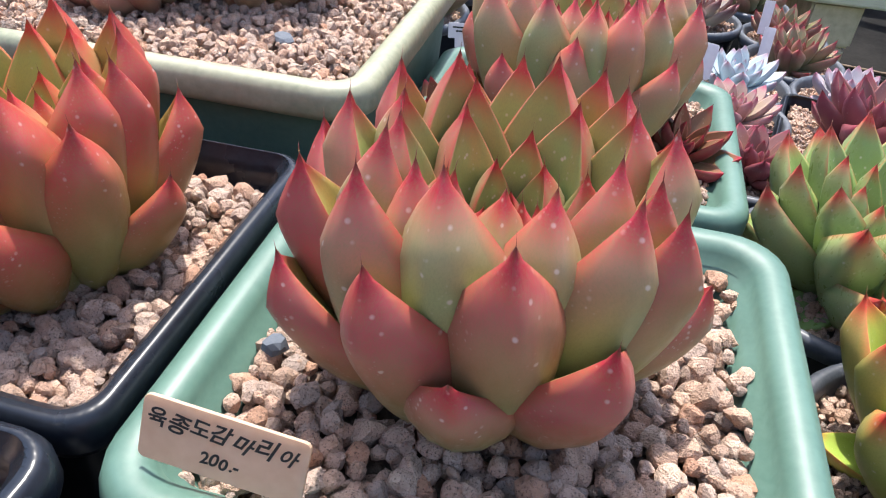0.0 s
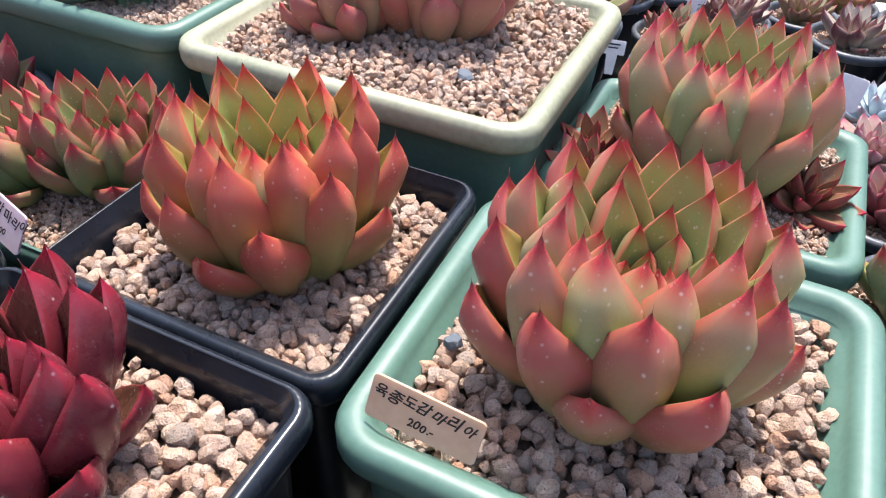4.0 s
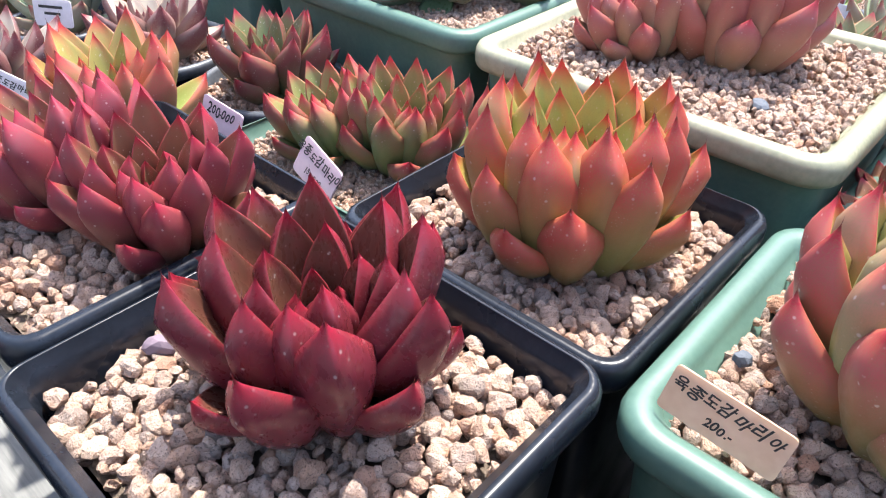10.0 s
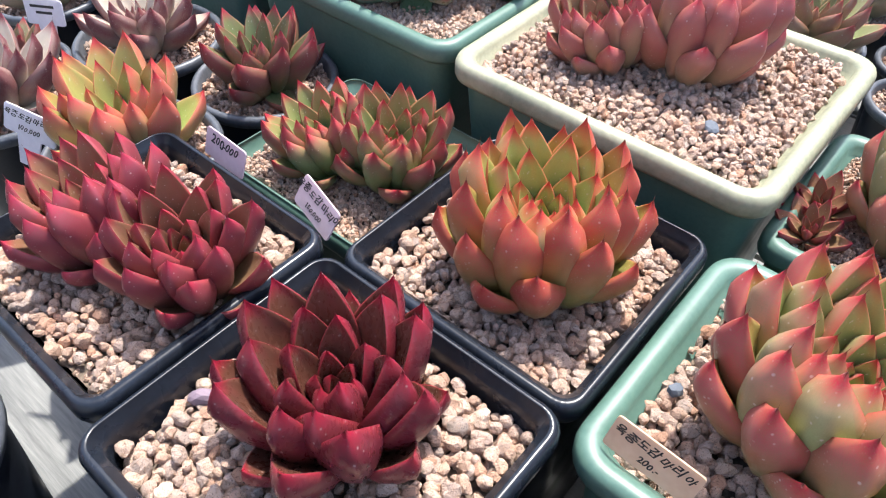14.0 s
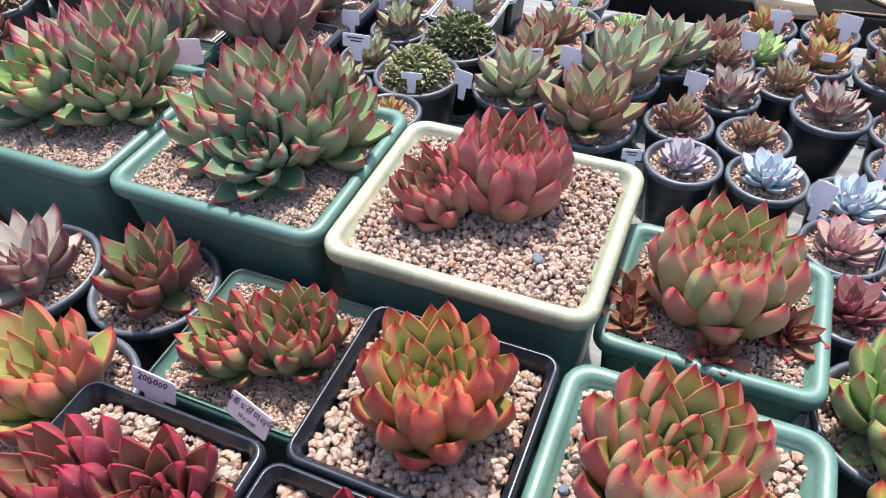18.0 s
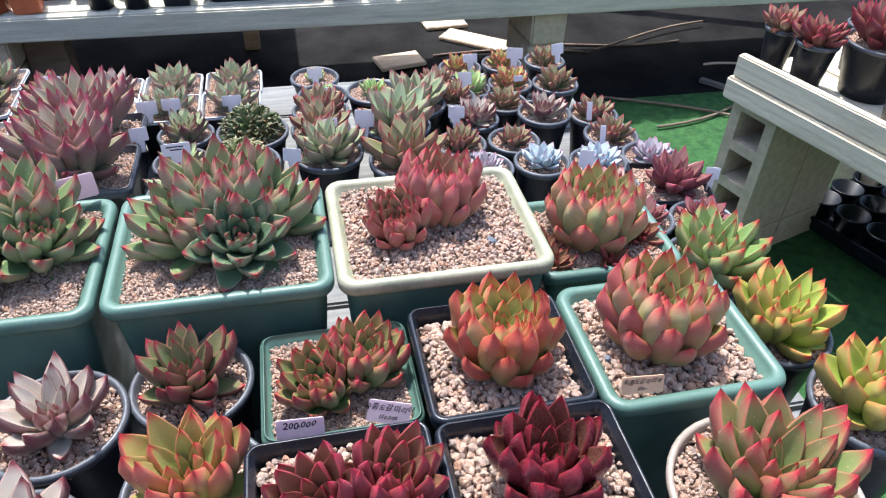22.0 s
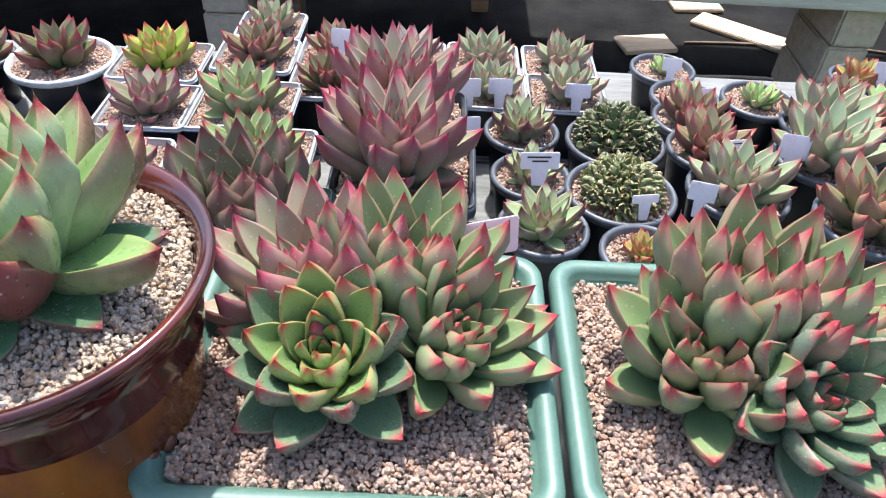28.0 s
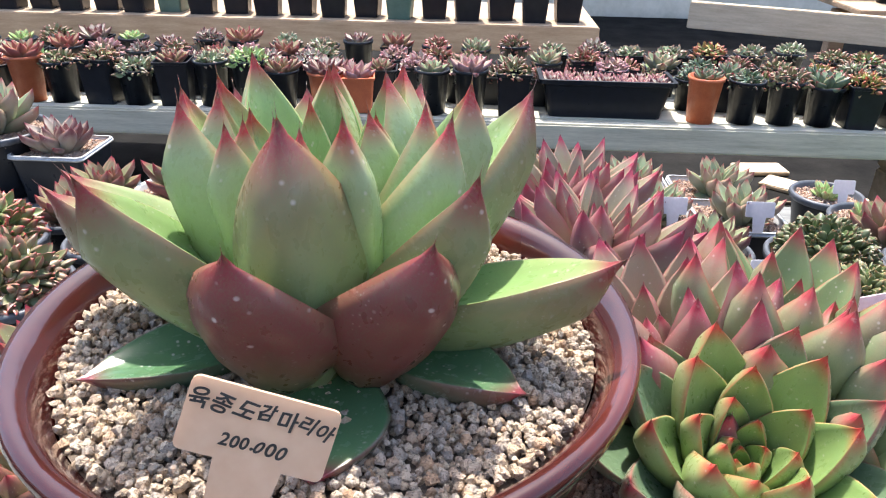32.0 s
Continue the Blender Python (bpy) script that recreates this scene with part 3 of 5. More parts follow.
def leaf_shape(shape, bend, variant, fine):
    r = random.Random(31 * variant + int(bend * 100) + len(shape))
    wide, base, thick, cup, draw = SHAPES[shape]
    ns, nr = (17, 16) if fine else (9, 10)
    stations = [(s / ns) ** 0.92 for s in range(ns + 1)]
    verts, uvs, up = [], [], []
    ang, py, pz = -bend * 0.5, 0.0, 0.0
    twist, wave = r.uniform(-0.06, 0.06), r.uniform(0, 6)
    for s, v in enumerate(stations):
        if v < wide:
            w = base + (1 - base) * math.sin(math.pi / 2 * v / wide)
        else:
            q = (v - wide) / (1 - wide)
            w = max(0.0, 1 - (q / 0.955) ** draw) if q < 0.955 else 0.0
            w = math.hypot(w, 0.24 * (1 - q))
        w = max(w * (1 + 0.025 * math.sin(9 * v + wave)), 0.004)
        t = thick * (1.25 - 0.55 * v) * min(1.0, w * 1.6 + 0.02)
        lift = cup * w * 0.5
        for i in range(nr):
            a = 2 * math.pi * i / nr
            cx, sz = math.cos(a), math.sin(a)
            x = 0.5 * w * cx
            keel = 1.0 + 0.12 * v * v * max(0.0, 1 - abs(cx) * 1.6)
            zz = (sz * t * 0.30 if sz > 0 else -abs(sz) ** 0.9 * t * 1.15 * keel) + lift * abs(cx) ** 2.0
            y0, z0 = py - math.sin(ang) * zz, pz + math.cos(ang) * zz
            verts.append((x + twist * v * v, y0, z0 + twist * x * v))
            uvs.append(((cx + 1) / 2, v))
            up.append(1.0 if sz > 0.2 else (0.0 if sz < -0.2 else 0.5))
        if s < ns:
            dv = stations[s + 1] - v
            py += math.cos(ang) * dv
            pz += math.sin(ang) * dv
            ang += bend * dv * (0.7 + 0.6 * v)
    faces = [(s * nr + i, s * nr + (i + 1) % nr, (s + 1) * nr + (i + 1) % nr, (s + 1) * nr + i) for s in range(ns) for i in range(nr)]
    # the drawn-out spine at the tip
    k = len(verts)
    verts.append((twist, py + math.cos(ang) * 0.05, pz + math.sin(ang) * 0.05))
    uvs.append((0.5, 1.0))
    up.append(0.5)
    faces += [(ns * nr + i, ns * nr + (i + 1) % nr, k) for i in range(nr)]
    faces.append(tuple(range(nr))[::-1])
    return verts, faces, uvs, up


def dress(me, uvs, up):
    layer = me.uv_layers.new(name="UVMap")
    idx = np.zeros(len(me.loops), dtype=np.int32)
    me.loops.foreach_get("vertex_index", idx)
    layer.data.foreach_set("uv", np.array(uvs, dtype=np.float32)[idx].ravel())
    att = me.attributes.new("upper_face", "FLOAT", "POINT")
    att.data.foreach_set("value", np.array(up, dtype=np.float32))
    return me


def leaf_mesh(shape, matkey, bend, variant, fine):
    key = (shape, matkey, bend, variant, fine)
    if key not in leaf_cache:
        verts, faces, uvs, up = leaf_shape(shape, bend, variant, fine)
        leaf_cache[key] = dress(mesh_from("leaf", verts, faces, LEAF[matkey]), uvs, up)
    return leaf_cache[key]


def spiral(size, n, seed, e_in, e_out, e_low, wide, bend, stem, inner, start=0.0, skirt=0.82, spread=0.15, hollow=0.0):
    """Poses of the leaves of one rosette, from the heart outwards, with their curl."""
    r = random.Random(seed)
    for i in range(n):
        f = i / (n - 1)
        e = e_in + (e_out - e_in) * min(1.0, f / skirt) ** 0.9
        L = size * (inner + (1 - inner) * math.sin(math.pi / 2 * min(1.0, f / 0.72)) ** 0.9)
        if f > skirt:
            q = (f - skirt) / (1 - skirt)
            e += (e_low - e_out) * q
            L *= 1 - 0.45 * q * r.uniform(0.6, 1.1)
        e += r.uniform(-5, 5)
        L *= r.uniform(0.91, 1.07)
        W = L * wide * (0.56 + 0.58 * f) * r.uniform(0.9, 1.1)
        phi = start + i * 137.508 + r.uniform(-8, 8)
        b = round(bend * (0.45 + 0.65 * f) * 4) / 4
        m = pose(0, 0, size * stem * (1 - f) ** 1.2, 0, 0, phi) @ pose(0, size * (hollow + spread * f ** 0.7), 0, e, r.uniform(-7, 7), r.uniform(-5, 5)) @ Matrix.Diagonal((W, L, L * 0.9, 1))
        yield m, b, r.randint(0, 2)


def head(thing, cx, cy, cz, size, n, matkey, shape="broad", lean=(0.0, 0.0), e_in=86, e_out=52, e_low=22, wide=0.46, bend=0.8, stem=0.13, inner=0.38, seed=1, fine=False, start=0.0, skirt=0.82, spread=0.15, outer=None, turn=0.55, hollow=0.0):
    """One rosette of single leaves under a plant; the longest leaf is size metres long."""
    tilt = pose(cx, cy, cz, lean[0], lean[1], 0)
    pick = random.Random(seed + 77)
    for i, (m, b, k) in enumerate(spiral(size, n, seed, e_in, e_out, e_low, wide, bend, stem, inner, start, skirt, spread, hollow)):
        key = outer if outer and i / n + pick.uniform(-0.1, 0.1) > turn else matkey
        put("leaf", leaf_mesh(shape, key, b, k, fine), thing, tilt @ m)


def whorl(thing, angles, L, e, wide, bend, matkey, radius, z, seed, shape="broad", fine=True):
    """One ring of leaves at the given bearings, all of about one length and slope."""
    r = random.Random(seed)
    for phi in angles:
        k = L * r.uniform(0.93, 1.05)
        m = pose(0, 0, z, 0, 0, phi + r.uniform(-4, 4)) @ pose(0, radius, 0, e + r.uniform(-4, 4), r.uniform(-8, 8), r.uniform(-4, 4)) @ Matrix.Diagonal((k * wide * r.uniform(0.92, 1.08), k, k * 0.9, 1))
        put("leaf", leaf_mesh(shape, matkey, bend, r.randint(0, 2), fine), thing, m)


def dry_leaves(thing, radius, n, seed, z=0.002):
    """Shrivelled brown leaves under a rosette."""
    r = random.Random(seed)
    for i in range(n):
        L = radius * r.uniform(0.45, 0.7)
        put("dry_leaf", leaf_mesh("long", "dry", 0.5, i % 3, False), thing, pose(0, 0, z, 0, 0, r.uniform(0, 360)) @ pose(0, radius * 0.45, 0, r.uniform(-4, 12), r.uniform(-40, 40), 0) @ Matrix.Diagonal((L * 0.45, L, L * 0.5, 1)), "shrivelled brown dead leaf")


crown_cache = {}


def crown_mesh(matkey, shape, n, size, seed, e_out=20, wide=0.5, dome=0.0, stem=0.22, inner=0.36):
    """All leaves of a far or tiny plant joined in one mesh. dome: radius over which tiny rosettes are strewn."""
    key = (matkey, shape, n, size, seed, dome)
    if key in crown_cache:
        return crown_cache[key]
    r = random.Random(seed)
    poses = []
    if dome:
        for i in range(n):
            u = (i + 0.5) / n
            th, ph = math.acos(1 - 0.98 * u), i * 2.39996
            at = Vector((math.sin(th) * math.cos(ph), math.sin(th) * math.sin(ph), math.cos(th) * 0.8)) * dome * r.uniform(0.88, 1.05)
            q = at.to_track_quat("Y", "Z").to_matrix().to_4x4()
            L = size * r.uniform(0.8, 1.25)
            poses.append((Matrix.Translation(at * 0.8) @ q @ pose(0, 0, 0, r.uniform(-50, 50), r.uniform(0, 360), r.uniform(-50, 50)) @ Matrix.Diagonal((L * wide, L, L, 1)), 0.25, r.randint(0, 2)))
    else:
        poses = list(spiral(size, n, seed, 84, e_out + 14, e_out - 6, wide, 0.5, stem, inner))
    V, F, U, S = [], [], [], []
    for m, b, k in poses:
        verts, faces, uvs, up = leaf_shape(shape, b, k, False)
        base = len(V)
        V += [tuple(m @ Vector(v)) for v in verts]
        F += [tuple(base + i for i in f) for f in faces]
        U += uvs
        S += up
    crown_cache[key] = dress(mesh_from("crown", V, F, LEAF[matkey]), U, S)
    return crown_cache[key]


def plant(name, x, y, z, label, category="succulent", group="", turn=0.0):
    return tagged(empty(name, x, y, z, turn), label, category, group)


def lettering(text, size, parent, m, name="lettering"):
    """Ink strokes of handwriting as a thin mesh, each sign set a little askew."""
    r = random.Random(len(text) * 7 + int(size * 1e5))
    V, F, at = [], [], 0.0
    for ch in text:
        cu = bpy.data.curves.new(name, "FONT")
        cu.body, cu.size, cu.align_y, cu.offset, cu.shear = ch, size * r.uniform(0.88, 1.16), "CENTER", size * 0.026, r.uniform(0.1, 0.4)
        ob = bpy.data.objects.new(name, cu)
        me = bpy.data.meshes.new_from_object(ob)
        bpy.data.objects.remove(ob)
        co = [v.co.copy() for v in me.vertices]
        lo, hi = min(v.x for v in co), max(v.x for v in co)
        q = pose(at, r.uniform(-0.10, 0.10) * size, 0, 0, 0, r.uniform(-9, 7))
        base = len(V)
        V += [tuple(q @ Vector((v.x - lo, v.y, 0))) for v in co]
        F += [tuple(base + i for i in f.vertices) for f in me.polygons]
        at += hi - lo + size * r.uniform(0.0, 0.10)
        bpy.data.meshes.remove(me)
    V = [(x - at / 2, y, z) for x, y, z in V]
    return put(name, mesh_from(name, V, F, INK, False), parent, m)


def tag(x, y, z, w, h, yaw, lean, label, lines=(), tee=0.0, mat=None, roll=0.0, bars=0, group=""):
    """A plastic plant label. x, y, z: middle of its top edge; tee: the length of the narrow stem under the panel."""
    t = new("plant_label")
    t.matrix_basis = pose(x, y, z, 0, 0, yaw) @ pose(0, 0, 0, 90 - lean, 0, 0) @ pose(0, 0, 0, 0, 0, roll)
    tagged(t, label, "plant label", group)
    th, c = 0.0006, min(w, h) * 0.10
    pts = []
    for cx, cy, a0 in ((w / 2 - c, -c, 0), (-w / 2 + c, -c, 90), (-w / 2 + c, -h + c, 180)):
        pts += [(cx + c * math.cos(radians(a0 + 30 * i)), cy + c * math.sin(radians(a0 + 30 * i))) for i in range(4)]
    if tee:
        pts += [(-w * 0.23, -h), (-w * 0.17, -h - tee), (w * 0.17, -h - tee), (w * 0.23, -h)]
    pts += [(w / 2 - c + c * math.cos(radians(270 + 30 * i)), -h + c + c * math.sin(radians(270 + 30 * i))) for i in range(4)]
    n = len(pts)
    verts = [(a, b, th) for a, b in pts] + [(a, b, -th) for a, b in pts]
    faces = [tuple(range(n)), tuple(range(n, 2 * n))[::-1]] + [(i, n + i, n + (i + 1) % n, (i + 1) % n) for i in range(n)]
    card = put("card", mesh_from("card", verts, faces, mat or TAG, False), t)
    for k, (text, size) in enumerate(lines):
        lettering(text, size, card, pose(0, -h * (0.30 + 0.42 * k), th + 0.0002))
    for k in range(bars):
        box("stroke", (w * (0.62 - 0.2 * (k % 2)), h * 0.10, 0.0003), (w * 0.03 * (k - 1), -h * (0.28 + 0.24 * k), th + 0.0003), INK, card, bevel=0)
    return t


# ---- setting ----
TABLE, FLOOR = -0.05, -0.70
ground = box("ground", (60, 60, 0.1), (0, 18, FLOOR - 0.05), GROUND, bevel=0)
tagged(ground, "dark woven weed fabric over trodden earth in a greenhouse", "ground", kind="structure")
turf = box("turf_mat", (2.2, 3.2, 0.012), (1.72, 0.38, FLOOR + 0.010), TURF, bevel=0.002)
tagged(turf, "green artificial turf laid in the aisle", "artificial turf", kind="structure")

bench = empty("plant_bench", -0.5, 0.23, FLOOR)
tagged(bench, "low bench of grey weathered boards under the pots", "bench")
top = TABLE - FLOOR
for k in range(10):
    box("plank", (2.24, 0.147, 0.028), (-0.004 * (k % 3), -0.69 + k * 0.155, top - 0.0142), BENCH, bench, (0, 0, 0), 0.004)
for xx in (-1.0, 0.0, 1.0):
    box("joist", (0.06, 1.52, 0.06), (xx, 0, top - 0.0592), BENCH, bench)
    for yy in (-0.6, 0.6):
        box("pier", (0.19, 0.19, top - 0.0893), (xx, yy, (top - 0.0893) / 2), CONCRETE, bench)

# ---- planters ----
G = "square planters on the bench"
square_pot(-0.376, 0.110, 0.200, 0.246, 0.216, 0.25, GREEN_POT, GREEN_POT, "large green plastic planter, gravel filled to the rim", fall=0.009, stone=0.0047, seed=11, group=G)
square_pot(-0.126, 0.110, 0.200, 0.244, 0.214, 0.25, GREEN_POT, GREEN_POT, "large green plastic planter with scuffed rolled rim", fall=0.009, stone=0.0047, seed=12, group=G)
square_pot(0.124, 0.104, 0.200, 0.250, 0.212, 0.25, GREEN_POT, CREAM_POT, "large planter with sun-bleached cream rim and green body", fall=0.008, stone=0.0072, seed=13, group=G)
square_pot(0.337, 0.100, 0.157, 0.186, 0.160, 0.207, GREEN_POT, GREEN_POT, "green plastic planter holding a plant with offsets", fall=0.010, stone=0.0047, seed=14, group=G, corner=0.018)
square_pot(0.334, -0.107, 0.178, 0.196, 0.178, 0.228, GREEN_POT, GREEN_POT, "green plastic planter with ribbed inner rim", fall=0.013, stone=0.0086, seed=15, fine=True, group=G)
square_pot(0.150, -0.101, 0.180, 0.166, 0.156, 0.23, BLACK_POT, BLACK_RIM, "square black plastic planter with shiny sky-toned rim", fall=0.014, stone=0.0080, seed=16, fine=True, group=G, corner=0.014, lip=0.009, ridges=False)
square_pot(0.150, -0.264, 0.188, 0.170, 0.162, 0.238, BLACK_POT, BLACK_RIM, "square black plastic planter, gravel below the rim", fall=0.015, stone=0.0086, seed=17, fine=True, group=G, corner=0.014, lip=0.009, ridges=False)
square_pot(-0.020, -0.254, 0.188, 0.164, 0.158, 0.238, BLACK_POT, BLACK_RIM, "square black plastic planter with bluish sky-toned rim", fall=0.012, stone=0.0080, seed=18, fine=True, group=G, corner=0.014, lip=0.009, ridges=False)
square_pot(-0.012, -0.082, 0.153, 0.158, 0.145, 0.203, GREEN_POT, GREEN_POT, "small green plastic planter with fine gravel", fall=0.009, stone=0.0042, seed=19, group=G, corner=0.014, lip=0.007)

# ---- the large plants ----
def rosette(thing, at, size, n, inner, outer, lean=(0, 0), start=0.0, seed=1, e_out=72, e_low=52, base=0.29, wide=(0.34, 0.40, 0.62), heart=0.46, turn=0.70, low=0.40, shape="broad", fine=True):
    """A bowl-shaped rosette: short leaves in the heart, tall ones round it, short broad ones at the foot."""
    r = random.Random(seed)
    tilt = pose(*at, lean[0], lean[1], 0)
    for i in range(n):
        f = (i + 0.5) / n
        foot = max(0.0, (f - 0.74) / 0.26)
        L = size * (heart + (1 - heart) * math.sin(math.pi / 2 * min(1.0, f / 0.62)) ** 1.25) * (1 - low * foot) * r.uniform(0.95, 1.04)
        e = 88 - (88 - e_out) * min(1.0, f / 0.78) ** 1.2 - (e_out - e_low) * foot + r.uniform(-3, 3)
        W = L * (wide[0] + (wide[1] - wide[0]) * f + (wide[2] - wide[1]) * foot) * r.uniform(0.94, 1.06)
        bend = round((0.45 + 0.45 * f + 0.2 * foot) * 4) / 4
        m = pose(0, 0, size * (0.012 + 0.10 * (1 - f)), 0, 0, start + i * 137.508 + r.uniform(-4, 4)) @ pose(0, size * base * f ** 0.7, 0, e, r.uniform(-5, 5), r.uniform(-3, 3)) @ Matrix.Diagonal((W, L, L * 0.9, 1))
        put("leaf", leaf_mesh(shape, outer if f + r.uniform(-0.06, 0.06) > turn else inner, bend, r.randint(0, 2), fine), thing, tilt @ m)


p = plant("echeveria", 0.326, -0.099, 0.164, "large pointed rosette, olive green flushing pink to red tips")
rosette(p, (0, 0, 0), 0.092, 54, "main", "main_out", start=10, seed=3)
dry_leaves(p, 0.046, 3, 1, 0.002)
p = plant("echeveria", 0.155, -0.098, 0.164, "compact rosette, yellow green with orange-red pointed leaves")
rosette(p, (0, 0, 0), 0.084, 52, "orange", "orange_out", start=150, seed=4, turn=0.55)
dry_leaves(p, 0.042, 3, 2, 0.002)
p = plant("echeveria", 0.150, -0.252, 0.176, "dark wine-red rosette with glossy pointed leaves")
rosette(p, (0, 0, 0), 0.074, 34, "darkred", "darkred", start=95, seed=5, e_out=68, e_low=46, wide=(0.36, 0.41, 0.50), heart=0.42, low=0.40, base=0.27)
p = plant("echeveria", -0.012, -0.250, 0.175, "crimson clump of two rosettes touching")
rosette(p, (-0.026, -0.006, 0.001), 0.064, 34, "crimson", "crimson", lean=(4, -9), seed=6, e_out=69, e_low=44, wide=(0.34, 0.40, 0.58))
rosette(p, (0.030, 0.008, 0.001), 0.062, 34, "crimson", "crimson", lean=(2, 9), start=50, seed=7, e_out=69, e_low=44, wide=(0.34, 0.40, 0.58))
p = plant("echeveria", -0.008, -0.080, 0.143, "double-headed green and red rosette clump")
rosette(p, (-0.021, -0.012, 0.001), 0.056, 34, "duo", "duo", lean=(10, -9), seed=8, e_out=68, e_low=42, wide=(0.35, 0.41, 0.60), fine=False)
rosette(p, (0.021, 0.008, 0.001), 0.062, 36, "duo", "duo", lean=(2, 8), seed=9, e_out=69, e_low=44, wide=(0.35, 0.41, 0.60), fine=False)
p = plant("echeveria", 0.108, 0.112, 0.191, "dusty rose-red clump of two upright rosettes")
rosette(p, (0.024, 0.014, 0.001), 0.080, 50, "rose", "rose", lean=(-2, 5), seed=10, e_out=73, e_low=54)
rosette(p, (-0.026, -0.018, 0.0), 0.058, 40, "rose", "rose", lean=(14, -10), seed=11, e_out=70)
p = plant("echeveria", 0.335, 0.105, 0.146, "pale olive rosette flushed coral on its outer leaves")
rosette(p, (0, 0, 0), 0.092, 54, "peach", "peach_out", start=20, seed=12)
for k, (u, v, s) in enumerate(((-0.066, -0.050, 0.030), (0.006, -0.060, 0.030), (0.062, -0.015, 0.034), (-0.070, -0.02, 0.028))):
    p = plant("echeveria_offset", 0.335 + u, 0.105 + v, 0.146, "small dark red offset rosette at the parent's foot", group="offsets round the parent plant")
    head(p, 0, 0, 0, s, 20, "crimson", e_out=40, lean=(18, 20 * (u > 0) - 10), seed=200 + k)
p = plant("echeveria", -0.118, 0.110, 0.190, "big green rosette clump with red-edged leaves")
rosette(p, (0.016, -0.026, 0.018), 0.062, 34, "green", "green", lean=(30, 6), seed=13, e_out=52, e_low=12, wide=(0.44, 0.50, 0.56), heart=0.36, low=0.12, base=0.30, fine=False)
rosette(p, (-0.036, 0.004, 0.008), 0.076, 32, "greenrose", "greenrose", lean=(10, -14), seed=14, e_out=60, e_low=30, wide=(0.36, 0.43, 0.50), low=0.2, fine=False)
rosette(p, (0.036, 0.026, 0.008), 0.080, 32, "greenrose", "greenrose", lean=(0, 15), seed=15, e_out=60, e_low=30, wide=(0.36, 0.42, 0.48), low=0.2, fine=False)
rosette(p, (-0.004, 0.036, 0.010), 0.090, 32, "greenrose", "greenrose", lean=(-4, -2), seed=25, e_out=66, e_low=40, wide=(0.34, 0.40, 0.46), low=0.2, fine=False)
p = plant("echeveria", -0.366, 0.124, 0.190, "bright green rosette clump with red leaf points")
rosette(p, (-0.030, -0.026, 0.016), 0.064, 36, "lime", "green", lean=(20, -4), seed=16, e_out=56, e_low=12, wide=(0.44, 0.50, 0.54), heart=0.36, low=0.10, base=0.30, turn=0.62)
rosette(p, (0.042, -0.002, 0.010), 0.068, 36, "greenrose", "greenrose", lean=(14, 20), seed=17, e_out=56, e_low=16, wide=(0.36, 0.42, 0.48), low=0.15, fine=False)
rosette(p, (-0.050, 0.040, 0.008), 0.080, 28, "plum", "plum", lean=(-4, -14), seed=18, e_out=60, e_low=30, wide=(0.36, 0.42, 0.48), low=0.2, fine=False)
rosette(p, (0.010, 0.044, 0.008), 0.086, 28, "greenrose", "greenrose", lean=(-4, 4), seed=19, e_out=64, e_low=36, wide=(0.36, 0.42, 0.46), low=0.2, fine=False)

# ---- round pots in front ----
R1 = "round pots beside the planters"
FRONT = [
    (-0.161, -0.050, 0.139, 0.062, "dusk", "broad", 0.068, 30, 40, "dull green rosette with dark red edges"),
    (-0.284, -0.082, 0.145, 0.066, "frost", "broad", 0.066, 28, 34, "grey-white rosette with dark red points"),
    (-0.147, -0.186, 0.150, 0.066, "tri", "broad", 0.084, 30, 52, "yellow-green and coral upright rosette"),
    (-0.292, -0.216, 0.145, 0.060, "frost", "broad", 0.072, 26, 38, "silvery rosette with dark red leaf backs"),
    (-0.020, -0.420, 0.165, 0.070, "rose", "round", 0.072, 30, 42, "peach-red rosette with thick smooth leaves"),
    (-0.405, -0.165, 0.105, 0.052, "brick", "long", 0.052, 24, 34, "small brownish-red rosette in a pot"),
    (-0.512, -0.070, 0.108, 0.062, "sage", "broad", 0.062, 20, 30, "dusty blue-green rosette in a pot"),
    (0.492, 0.052, 0.120, 0.066, "lime", "broad", 0.085, 36, 40, "bright green rosette with fine red points"),
    (0.505, -0.075, 0.125, 0.062, "lemon", "broad", 0.080, 34, 38, "yellow-green rosette with red-edged leaves"),
    (0.535, -0.205, 0.135, 0.066, "lemon", "broad", 0.085, 30, 42, "tall yellow rosette with red leaf edges"),
    (0.344, -0.294, 0.165, 0.086, "duo", "broad", 0.098, 40, 46, "olive-green rosette with red-edged leaves"),
]
TAN_RIM = surface("tan_rim", (0.22, 0.18, 0.15), (0.34, 0.29, 0.24), 40, 0.5, 0.1)
for k, (xx, yy, zz, rr, mk, sh, size, n, eo, label) in enumerate(FRONT):
    round_pot(xx, yy, zz, rr, zz - TABLE, "round black plastic pot with a wide rim" if k < 10 else "round pot with a tan-grey rim", rim_mat=TAN_RIM if k == 10 else None, seed=20 + k, group=R1)
    p = plant("echeveria", xx, yy, zz - 0.009, label)
    head(p, 0, 0, 0, size, n, mk, sh, e_out=eo + 12, e_low=14, wide=0.42, seed=20 + k, fine=k in (2, 4, 8, 9))

